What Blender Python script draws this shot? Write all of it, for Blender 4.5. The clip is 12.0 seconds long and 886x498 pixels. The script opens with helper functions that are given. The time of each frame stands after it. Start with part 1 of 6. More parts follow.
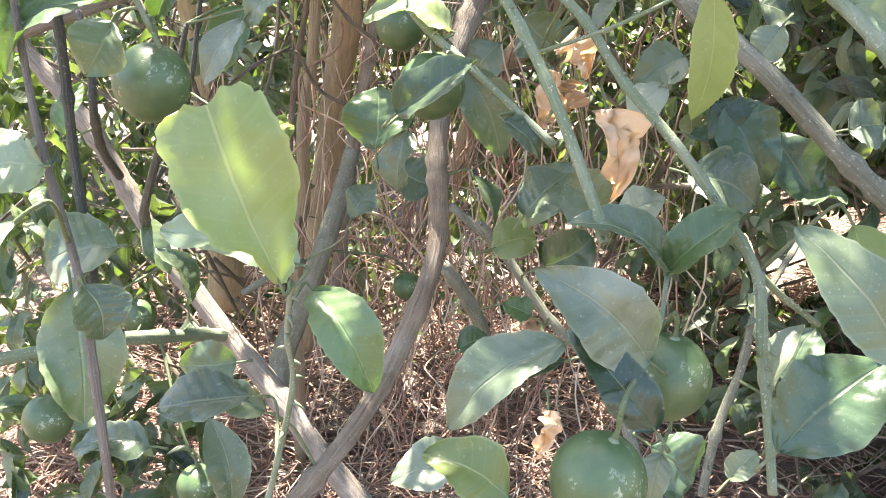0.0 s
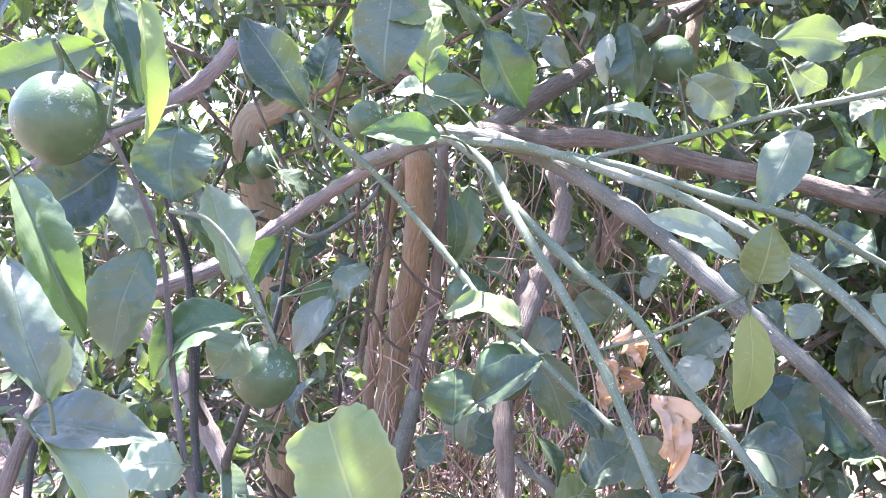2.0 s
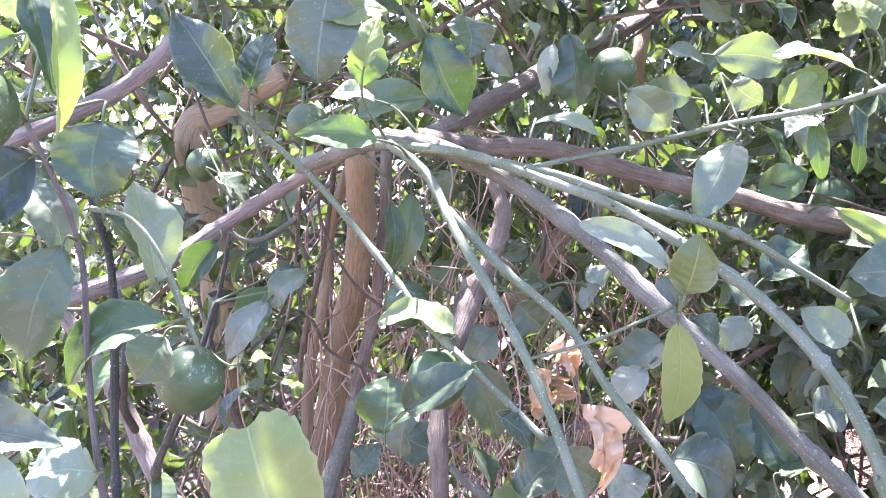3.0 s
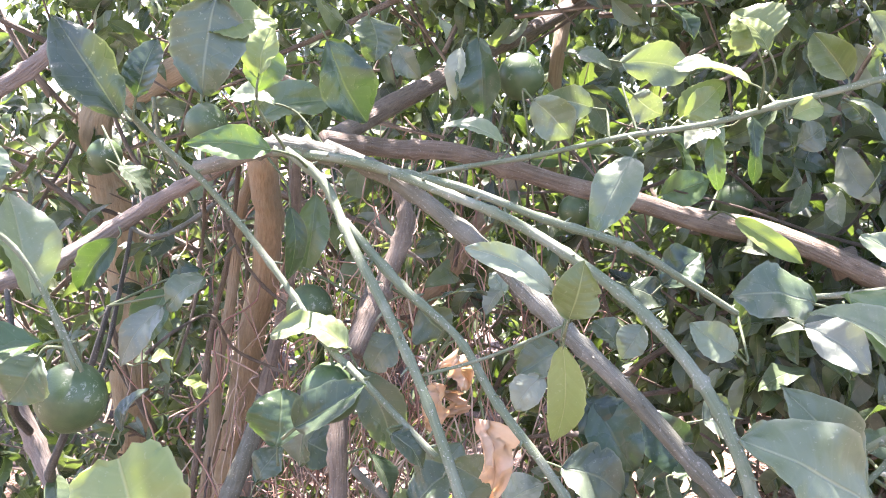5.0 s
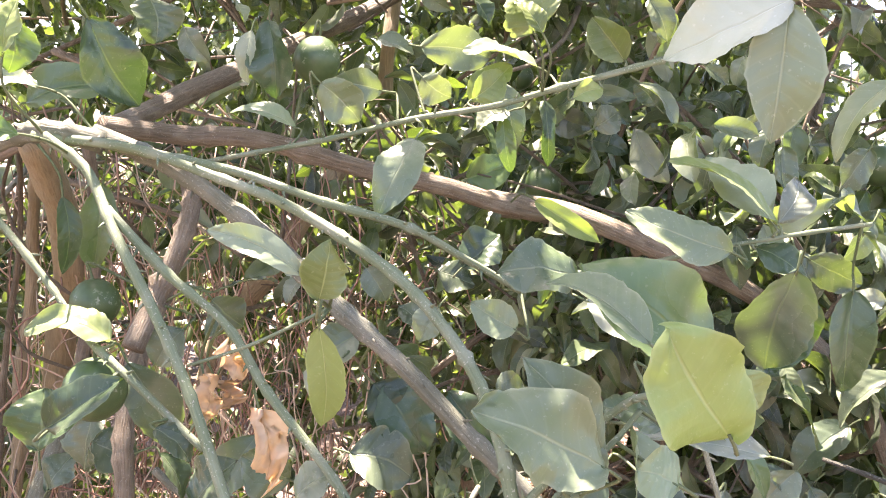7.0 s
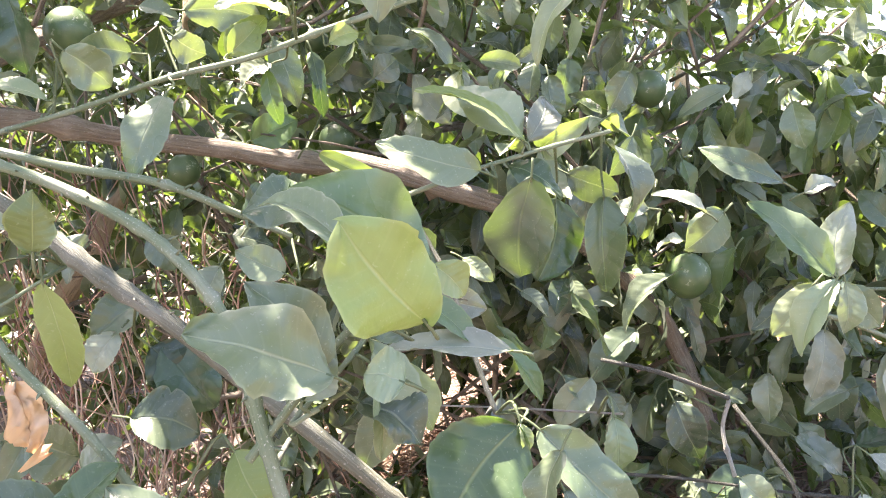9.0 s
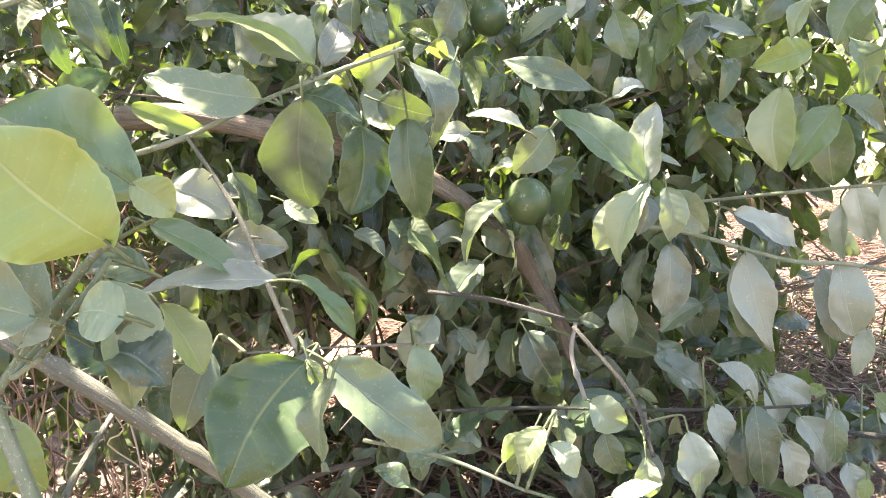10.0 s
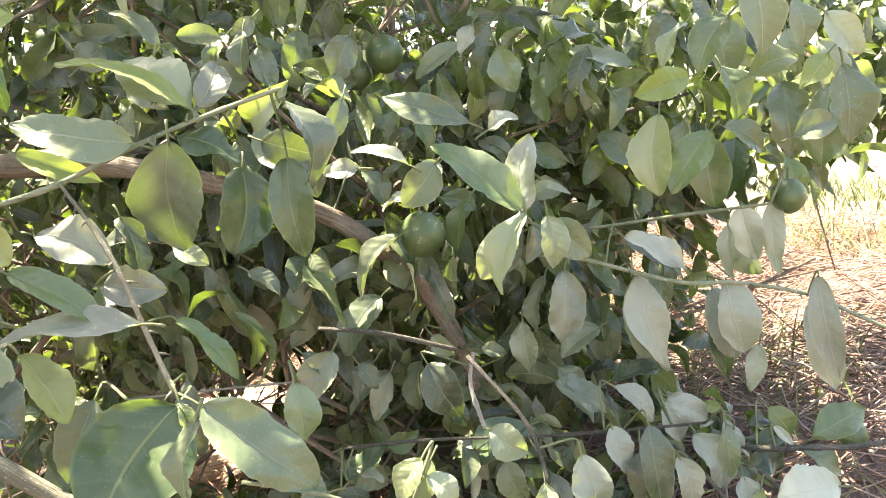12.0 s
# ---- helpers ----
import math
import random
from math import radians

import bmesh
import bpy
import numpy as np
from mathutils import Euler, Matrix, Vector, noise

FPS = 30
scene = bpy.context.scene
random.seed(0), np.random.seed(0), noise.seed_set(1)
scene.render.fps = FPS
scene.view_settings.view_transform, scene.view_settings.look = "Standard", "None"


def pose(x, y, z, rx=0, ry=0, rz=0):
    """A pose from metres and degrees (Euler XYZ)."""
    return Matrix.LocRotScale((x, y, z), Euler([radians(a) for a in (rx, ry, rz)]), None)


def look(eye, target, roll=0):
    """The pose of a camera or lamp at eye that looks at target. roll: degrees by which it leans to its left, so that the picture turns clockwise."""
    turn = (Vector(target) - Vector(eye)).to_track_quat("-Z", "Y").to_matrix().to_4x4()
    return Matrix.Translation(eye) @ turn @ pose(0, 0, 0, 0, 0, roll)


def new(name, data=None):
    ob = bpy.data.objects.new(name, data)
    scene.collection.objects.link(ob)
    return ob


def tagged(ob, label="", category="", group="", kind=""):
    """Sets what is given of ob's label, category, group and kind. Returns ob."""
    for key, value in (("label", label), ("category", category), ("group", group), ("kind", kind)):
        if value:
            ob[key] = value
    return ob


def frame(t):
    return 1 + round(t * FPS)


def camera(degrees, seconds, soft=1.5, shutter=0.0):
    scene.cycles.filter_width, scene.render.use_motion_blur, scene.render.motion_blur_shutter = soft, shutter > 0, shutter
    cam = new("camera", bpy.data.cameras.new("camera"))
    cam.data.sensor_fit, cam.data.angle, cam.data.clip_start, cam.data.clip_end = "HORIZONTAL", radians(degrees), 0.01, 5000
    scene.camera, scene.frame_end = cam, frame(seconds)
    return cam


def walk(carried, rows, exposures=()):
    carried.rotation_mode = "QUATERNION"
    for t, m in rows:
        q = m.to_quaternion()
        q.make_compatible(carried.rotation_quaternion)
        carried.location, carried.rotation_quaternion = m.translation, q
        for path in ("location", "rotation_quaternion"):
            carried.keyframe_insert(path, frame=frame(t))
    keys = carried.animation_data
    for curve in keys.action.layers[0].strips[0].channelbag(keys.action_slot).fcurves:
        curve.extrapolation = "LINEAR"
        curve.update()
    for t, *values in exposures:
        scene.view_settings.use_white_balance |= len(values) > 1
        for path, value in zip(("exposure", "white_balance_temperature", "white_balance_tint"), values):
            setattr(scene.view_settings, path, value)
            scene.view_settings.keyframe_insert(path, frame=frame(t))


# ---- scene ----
cam = camera(54.8, 12.0, soft=1.0)
PATH = [
    (0, (0.2257, 0.2304, 0.9307), (0.1601, 2.1187, 0.2748), 3.05),
    (0.5, (0.2108, 0.2052, 0.9603), (0.0808, 2.1310, 0.4363), 2.08),
    (1, (0.2025, 0.1728, 0.9876), (0.0119, 2.1233, 0.5888), 1.73),
    (1.5, (0.2008, 0.1658, 1.0006), (0.0118, 2.1348, 0.7051), 2.08),
    (2, (0.2025, 0.1633, 1.0092), (0.0127, 2.1428, 0.7960), 2.32),
    (2.5, (0.2058, 0.1638, 1.0099), (0.0633, 2.1507, 0.8315), 3.13),
    (3, (0.2168, 0.1723, 1.0053), (0.1339, 2.1622, 0.8231), 3.71),
    (3.2, (0.2286, 0.1825, 0.9988), (0.1735, 2.1682, 0.7664), 3.94),
    (4.8, (0.2398, 0.1828, 1.0336), (0.3201, 2.1676, 0.8003), 4.78),
    (5, (0.2421, 0.1801, 1.0361), (0.3244, 2.1656, 0.8100), 4.94),
    (5.5, (0.2440, 0.1825, 1.0340), (0.3411, 2.1639, 0.7791), 4.95),
    (6, (0.2538, 0.1848, 1.0326), (0.4279, 2.1623, 0.7892), 5.16),
    (6.5, (0.2815, 0.1834, 1.0278), (0.5814, 2.1500, 0.8215), 4.58),
    (7, (0.3193, 0.1805, 1.0318), (0.6965, 2.1329, 0.8170), 4.15),
    (7.5, (0.3436, 0.1666, 1.0195), (0.8047, 2.1001, 0.7981), 2.02),
    (7.7, (0.3537, 0.1707, 1.0139), (0.8586, 2.0923, 0.7850), 1.28),
    (9.3, (0.4430, 0.1353, 0.9852), (1.1268, 1.9970, 0.7278), -3.00),
    (9.5, (0.4719, 0.1336, 0.9746), (1.1795, 1.9809, 0.6799), -3.85),
    (10, (0.5330, 0.1311, 0.9474), (1.2935, 1.9530, 0.6270), -6.66),
    (10.5, (0.5581, 0.1184, 0.9455), (1.3429, 1.9302, 0.6270), -7.85),
    (11, (0.5707, 0.1102, 0.9472), (1.4046, 1.9053, 0.6611), -7.77),
    (11.5, (0.5764, 0.1015, 0.9581), (1.4387, 1.8865, 0.6935), -7.44),
    (12, (0.5780, 0.1018, 0.9418), (1.4668, 1.8745, 0.6820), -8.49),
]
EXPOSURE = [(0.0, 3.15, 6600, 18), (0.9, 3.12, 6500, 22), (1.4, 3.18, 5500, 29), (2.2, 3.18, 5550, 37), (3.0, 3.3, 5650, 40), (4.8, 3.2, 6000, 36),
            (5.6, 3.18, 6600, 33), (6.6, 3.2, 7000, 32), (7.2, 3.15, 7100, 29), (9.0, 3.22, 6800, 27), (9.5, 3.24, 6800, 27), (10.3, 3.25, 7400, 23), (11.3, 3.2, 7600, 22), (12.0, 3.2, 7700, 21)]
walk(cam, [(t, look(eye, target, roll)) for t, eye, target, roll in PATH], EXPOSURE)

# ---- world and sun ----
SUN_UP, SUN_TURN = 70.0, 30.0      # elevation; degrees to the left of straight ahead
world = bpy.data.worlds.new("world")
scene.world = world
world.use_nodes = True
wn = world.node_tree
sky = wn.nodes.new("ShaderNodeTexSky")
sky.sky_type = "NISHITA"
sky.sun_disc = False
sky.sun_elevation = radians(SUN_UP)
sky.sun_rotation = radians(-SUN_TURN)
sky.dust_density = 2.0
back = wn.nodes["Background"]
back.inputs["Strength"].default_value = 0.1
wn.links.new(sky.outputs[0], back.inputs["Color"])
sun_data = bpy.data.lights.new("sun", "SUN")
sun_data.energy = 5.0
sun_data.angle = radians(0.5)
sun_data.color = (1.0, 0.945, 0.83)
sun = new("sun", sun_data)
sd = Vector((-math.sin(radians(SUN_TURN)) * math.cos(radians(SUN_UP)), math.cos(radians(SUN_TURN)) * math.cos(radians(SUN_UP)), math.sin(radians(SUN_UP))))
sun.matrix_world = look(sd * 20, (0, 0, 0))

# ---- materials ----
def nodes_of(name):
    m = bpy.data.materials.new(name)
    m.use_nodes = True
    nt = m.node_tree
    return m, nt, nt.nodes["Principled BSDF"]


def node(nt, kind, **values):
    n = nt.nodes.new(kind)
    for key, value in values.items():
        if key in n.inputs:
            n.inputs[key].default_value = value
    return n


def ramp(nt, fac, *stops):
    r = nt.nodes.new("ShaderNodeValToRGB")
    while len(r.color_ramp.elements) < len(stops):
        r.color_ramp.elements.new(0.5)
    for e, (p, c) in zip(r.color_ramp.elements, stops):
        e.position, e.color = p, (*c, 1)
    nt.links.new(fac, r.inputs[0])
    return r.outputs[0]


def mix(nt, fac, a, b, how="MIX"):
    m = nt.nodes.new("ShaderNodeMix")
    m.data_type, m.blend_type = "RGBA", how
    for sock, value in ((m.inputs[0], fac), (m.inputs[6], a), (m.inputs[7], b)):
        if isinstance(value, (int, float)):
            sock.default_value = value
        elif isinstance(value, tuple):
            sock.default_value = (*value, 1)
        else:
            nt.links.new(value, sock)
    return m.outputs[2]


def calc(nt, how, a, b=0.0):
    m = nt.nodes.new("ShaderNodeMath")
    m.operation = how
    for sock, value in zip(m.inputs, (a, b)):
        if isinstance(value, (int, float)):
            sock.default_value = value
        else:
            nt.links.new(value, sock)
    return m.outputs[0]


def noise_of(nt, scale, detail=3.0, coord="Object", rough=0.55):
    tc = nt.nodes.new("ShaderNodeTexCoord")
    n = node(nt, "ShaderNodeTexNoise", Scale=scale, Detail=detail, Roughness=rough)
    nt.links.new(tc.outputs[coord], n.inputs["Vector"])
    return n


def leaf_material(name, low, high, rib, dust, clear, gloss, islands=False, through_tint=(1.55, 1.85, 0.4)):
    """Citrus leaf: blade colour between low and high, paler midrib and side veins, a film of dust, some light let through."""
    m, nt, p = nodes_of(name)
    if islands:
        rnd = nt.nodes.new("ShaderNodeNewGeometry").outputs["Random Per Island"]
    else:
        rnd = nt.nodes.new("ShaderNodeObjectInfo").outputs["Random"]
    base = mix(nt, rnd, tuple(c * 0.58 for c in low), tuple(c * 1.22 for c in high))
    other = calc(nt, "FRACT", calc(nt, "MULTIPLY", rnd, 17.31))
    # dust film; its strongest values also paint the sky's sheen on a few leaves
    dusty = calc(nt, "ADD", calc(nt, "MULTIPLY", calc(nt, "POWER", other, 3.0), 1.9 * dust), 0.35 * dust)
    blot = noise_of(nt, 38.0, 3.0).outputs[0]
    base = mix(nt, calc(nt, "MULTIPLY", blot, 0.38), base, tuple(c * 0.6 for c in low))
    uv = nt.nodes.new("ShaderNodeUVMap")
    sep = nt.nodes.new("ShaderNodeSeparateXYZ")
    nt.links.new(uv.outputs[0], sep.inputs[0])
    along = sep.outputs[0]
    off = calc(nt, "ABSOLUTE", sep.outputs[1])
    mid = ramp(nt, off, (0.012, (1, 1, 1)), (0.05, (0, 0, 0)))
    # side veins run outwards and forwards
    run = calc(nt, "SUBTRACT", along, calc(nt, "MULTIPLY", off, 0.16))
    run = calc(nt, "ADD", run, calc(nt, "MULTIPLY", blot, 0.05))
    wave = calc(nt, "ADD", calc(nt, "MULTIPLY", calc(nt, "SINE", calc(nt, "MULTIPLY", run, 46.0)), 0.5), 0.5)
    vein = ramp(nt, wave, (0.0, (1, 1, 1)), (0.06, (0, 0, 0)))
    veins = calc(nt, "MAXIMUM", mid, calc(nt, "MULTIPLY", vein, 0.13))
    veins = calc(nt, "MAXIMUM", veins, calc(nt, "MULTIPLY", ramp(nt, off, (0.9, (0, 0, 0)), (0.98, (1, 1, 1))), 0.6))
    base = mix(nt, calc(nt, "MULTIPLY", veins, 0.45), base, rib)
    film = noise_of(nt, 16.0, 2.5, rough=0.6).outputs[0]
    filmed = ramp(nt, film, (0.28, (0, 0, 0)), (0.78, (1, 1, 1)))
    spots = noise_of(nt, 420.0, 2.0).outputs[0]
    speck = ramp(nt, spots, (0.64, (0, 0, 0)), (0.72, (1, 1, 1)))
    base = mix(nt, calc(nt, "MULTIPLY", filmed, dusty), base, (0.405, 0.45, 0.35))
    base = mix(nt, calc(nt, "MULTIPLY", speck, dust * 0.45), base, (0.5, 0.52, 0.42))
    nt.links.new(base, p.inputs["Base Color"])
    nt.links.new(calc(nt, "ADD", calc(nt, "MULTIPLY", filmed, 0.2), gloss), p.inputs["Roughness"])
    p.inputs["IOR"].default_value = 1.5
    p.inputs["Sheen Weight"].default_value = dust * 0.15
    p.inputs["Sheen Roughness"].default_value = 0.45
    bump = node(nt, "ShaderNodeBump", Strength=0.45, Distance=0.0015)
    h = calc(nt, "ADD", calc(nt, "MULTIPLY", wave, 0.35), calc(nt, "MULTIPLY", blot, 1.2))
    fine = noise_of(nt, 190.0, 3.0).outputs[0]
    h = calc(nt, "ADD", h, calc(nt, "MULTIPLY", fine, 0.55))
    nt.links.new(calc(nt, "SUBTRACT", h, mid), bump.inputs["Height"])
    nt.links.new(bump.outputs[0], p.inputs["Normal"])
    tr = nt.nodes.new("ShaderNodeBsdfTranslucent")
    glow = mix(nt, 1.0, base, through_tint, "MULTIPLY")
    nt.links.new(glow, tr.inputs[0])
    ms = nt.nodes.new("ShaderNodeMixShader")
    ms.inputs[0].default_value = clear
    nt.links.new(p.outputs[0], ms.inputs[1])
    nt.links.new(tr.outputs[0], ms.inputs[2])
    nt.links.new(ms.outputs[0], nt.nodes["Material Output"].inputs[0])
    return m


def bark_material(name, low, high, patch, ridge=60.0, speck=0.3, rough=1.0):
    m, nt, p = nodes_of(name)
    uv = nt.nodes.new("ShaderNodeUVMap")
    mp = node(nt, "ShaderNodeMapping")
    mp.inputs["Scale"].default_value = (2.6, ridge * 0.75, 1.0)
    nt.links.new(uv.outputs[0], mp.inputs[0])
    streak = node(nt, "ShaderNodeTexNoise", Scale=1.0, Detail=5.0, Roughness=0.65)
    nt.links.new(mp.outputs[0], streak.inputs["Vector"])
    base = ramp(nt, streak.outputs[0], (0.28, low), (0.74, high))
    spot = noise_of(nt, 28.0, 4.0).outputs[0]
    base = mix(nt, ramp(nt, spot, (0.5, (0, 0, 0)), (0.72, (0.6, 0.6, 0.6))), base, patch)
    fine = noise_of(nt, 500.0, 2.0).outputs[0]
    base = mix(nt, calc(nt, "MULTIPLY", ramp(nt, fine, (0.62, (0, 0, 0)), (0.7, (1, 1, 1))), speck), base, (0.55, 0.53, 0.45))
    nt.links.new(base, p.inputs["Base Color"])
    p.inputs["Roughness"].default_value = 0.75
    bump = node(nt, "ShaderNodeBump", Strength=rough, Distance=0.007 * rough)
    nt.links.new(calc(nt, "ADD", streak.outputs[0], calc(nt, "MULTIPLY", spot, 0.6)), bump.inputs["Height"])
    nt.links.new(bump.outputs[0], p.inputs["Normal"])
    return m


LEAF = {
    "g": leaf_material("leaf_green", (0.036, 0.084, 0.027), (0.08, 0.138, 0.044), (0.22, 0.29, 0.14), 0.24, 0.24, 0.2),
    "d": leaf_material("leaf_dark", (0.022, 0.052, 0.022), (0.042, 0.08, 0.035), (0.12, 0.16, 0.08), 0.2, 0.14, 0.18),
    "y": leaf_material("leaf_yellow_green", (0.15, 0.213, 0.046), (0.2, 0.268, 0.067), (0.38, 0.42, 0.2), 0.28, 0.28, 0.34, through_tint=(1.25, 1.42, 0.6)),
    "p": leaf_material("leaf_pale", (0.13, 0.19, 0.09), (0.2, 0.26, 0.145), (0.35, 0.39, 0.26), 0.45, 0.22, 0.26, through_tint=(1.25, 1.4, 0.5)),
    "s": leaf_material("leaf_dusty", (0.042, 0.08, 0.034), (0.082, 0.124, 0.058), (0.23, 0.27, 0.17), 0.42, 0.17, 0.2),
    # dusty leaf, paled further to put sun and sky light into the colour
    "w": leaf_material("leaf_dusty_sunlit", (0.185, 0.225, 0.155), (0.275, 0.32, 0.235), (0.35, 0.38, 0.28), 0.75, 0.16, 0.28, through_tint=(1.25, 1.4, 0.6)),
    "dry": leaf_material("leaf_withered", (0.7, 0.5, 0.3), (0.82, 0.64, 0.42), (0.5, 0.3, 0.16), 0.1, 0.34, 0.6, through_tint=(1.2, 1.0, 0.7)),
}
CROWN = leaf_material("crown_leaf", (0.02, 0.045, 0.017), (0.095, 0.142, 0.05), (0.22, 0.26, 0.13), 0.36, 0.25, 0.2, islands=True)
BARK = {
    "green": bark_material("bark_green", (0.095, 0.128, 0.066), (0.165, 0.205, 0.115), (0.26, 0.28, 0.2), 40.0, 0.45, 0.4),
    "shoot": bark_material("bark_shoot", (0.06, 0.09, 0.035), (0.13, 0.165, 0.07), (0.2, 0.21, 0.13), 40.0, 0.3, 0.4),
    "bark": bark_material("bark_grey_green", (0.085, 0.092, 0.06), (0.175, 0.18, 0.125), (0.26, 0.26, 0.2), 50.0, 0.4, 0.65),
    "greybark": bark_material("bark_grey", (0.15, 0.125, 0.095), (0.34, 0.29, 0.22), (0.4, 0.36, 0.29), 55.0),
    "brown": bark_material("bark_brown", (0.1, 0.08, 0.052), (0.29, 0.232, 0.155), (0.36, 0.32, 0.24), 60.0),
    "tan": bark_material("bark_tan", (0.29, 0.23, 0.13), (0.5, 0.4, 0.25), (0.4, 0.36, 0.25), 90.0, 0.2),
    "dark": bark_material("bark_dark", (0.045, 0.05, 0.035), (0.11, 0.11, 0.08), (0.18, 0.18, 0.14), 50.0),
    "pale": bark_material("bark_pale", (0.3, 0.3, 0.22), (0.45, 0.44, 0.36), (0.5, 0.48, 0.42), 40.0),
}


def rind_material():
    m, nt, p = nodes_of("lime_rind")
    big = noise_of(nt, 60.0, 3.0).outputs[0]
    base = ramp(nt, big, (0.3, (0.042, 0.08, 0.028)), (0.75, (0.085, 0.13, 0.048)))
    scar = noise_of(nt, 260.0, 4.0, rough=0.7).outputs[0]
    where = noise_of(nt, 45.0, 2.0).outputs[0]
    scars = calc(nt, "MULTIPLY", ramp(nt, scar, (0.54, (0, 0, 0)), (0.6, (1, 1, 1))), ramp(nt, where, (0.52, (0, 0, 0)), (0.64, (1, 1, 1))))
    base = mix(nt, calc(nt, "MULTIPLY", scars, 0.6), base, (0.45, 0.48, 0.36))
    nt.links.new(base, p.inputs["Base Color"])
    p.inputs["Roughness"].default_value = 0.4
    vo = node(nt, "ShaderNodeTexVoronoi", Scale=700.0)
    tc = nt.nodes.new("ShaderNodeTexCoord")
    nt.links.new(tc.outputs["Object"], vo.inputs["Vector"])
    bump = node(nt, "ShaderNodeBump", Strength=0.18, Distance=0.0005)
    nt.links.new(vo.outputs["Distance"], bump.inputs["Height"])
    nt.links.new(bump.outputs[0], p.inputs["Normal"])
    return m


def earth_material(name, low, high, stones, bare):
    """Soil with fine clods; beyond the trees it is bare and bleached."""
    m, nt, p = nodes_of(name)
    a = noise_of(nt, 3.0, 6.0).outputs[0]
    b = noise_of(nt, 70.0, 5.0, rough=0.7).outputs[0]
    base = ramp(nt, calc(nt, "ADD", calc(nt, "MULTIPLY", a, 0.5), calc(nt, "MULTIPLY", b, 0.5)), (0.35, low), (0.65, high))
    base = mix(nt, ramp(nt, noise_of(nt, 240.0, 2.0).outputs[0], (0.6, (0, 0, 0)), (0.66, (0.7, 0.7, 0.7))), base, stones)
    tc = nt.nodes.new("ShaderNodeTexCoord")
    sep = nt.nodes.new("ShaderNodeSeparateXYZ")
    nt.links.new(tc.outputs["Object"], sep.inputs[0])
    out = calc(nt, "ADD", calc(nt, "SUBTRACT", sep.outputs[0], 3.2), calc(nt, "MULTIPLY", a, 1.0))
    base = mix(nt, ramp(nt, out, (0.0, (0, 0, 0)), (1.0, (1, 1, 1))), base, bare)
    nt.links.new(base, p.inputs["Base Color"])
    p.inputs["Roughness"].default_value = 0.95
    bump = node(nt, "ShaderNodeBump", Strength=0.9, Distance=0.02)
    nt.links.new(b, bump.inputs["Height"])
    nt.links.new(bump.outputs[0], p.inputs["Normal"])
    return m


def straw_material(name, *stops):
    m, nt, p = nodes_of(name)
    rnd = nt.nodes.new("ShaderNodeNewGeometry").outputs["Random Per Island"]
    base = ramp(nt, rnd, *stops)
    nt.links.new(base, p.inputs["Base Color"])
    p.inputs["Roughness"].default_value = 0.7
    return m


RIND = rind_material()
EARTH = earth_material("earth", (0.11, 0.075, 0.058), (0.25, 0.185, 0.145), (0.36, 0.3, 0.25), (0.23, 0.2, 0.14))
CLAY = earth_material("clay", (0.42, 0.28, 0.18), (0.55, 0.4, 0.28), (0.6, 0.5, 0.4), (0.5, 0.36, 0.25))
STRAW = straw_material("straw_brown", (0.0, (0.18, 0.09, 0.065)), (0.35, (0.34, 0.2, 0.14)), (0.7, (0.43, 0.31, 0.22)), (1.0, (0.54, 0.46, 0.34)))
PALE_STRAW = straw_material("straw_bleached", (0.0, (0.16, 0.085, 0.06)), (0.35, (0.26, 0.165, 0.115)), (0.7, (0.31, 0.235, 0.165)), (1.0, (0.37, 0.32, 0.23)))

# ---- mesh helpers ----
def part(name, verts, faces, material, parent, origin, label="", uvs=None, smooth=True):
    """One mesh object under a thing; verts are in the world, origin is the object's own place."""
    o = Vector(origin)
    me = bpy.data.meshes.new(name)
    me.from_pydata([tuple(Vector(v) - o) for v in verts], [], faces)
    if uvs is not None:
        layer = me.uv_layers.new(name="UVMap")
        for loop in me.loops:
            layer.data[loop.index].uv = uvs[loop.vertex_index]
    me.polygons.foreach_set("use_smooth", [smooth] * len(me.polygons))
    me.materials.append(material)
    ob = new(name, me)
    if parent is not None:
        ob.parent = parent
        ob.location = o - parent.location - (parent.parent.location if parent.parent else Vector())
    else:
        ob.location = o
    if label:
        ob["label"] = label
    return ob


def thing(name, place, label, category, group="", kind=""):
    e = new(name)
    e.location = place
    e.empty_display_size = 0.05
    return tagged(e, label, category, group, kind)


def smooth_line(pts, steps):
    """Points along a Catmull-Rom curve through pts."""
    p = [Vector(q) for q in pts]
    p = [p[0] * 2 - p[1]] + p + [p[-1] * 2 - p[-2]]
    out = []
    for i in range(1, len(p) - 2):
        for k in range(steps):
            t = k / steps
            out.append(0.5 * ((2 * p[i]) + (p[i + 1] - p[i - 1]) * t + (2 * p[i - 1] - 5 * p[i] + 4 * p[i + 1] - p[i + 2]) * t * t + (3 * p[i] - p[i - 1] - 3 * p[i + 1] + p[i + 2]) * t ** 3))
    out.append(p[-2])
    return out


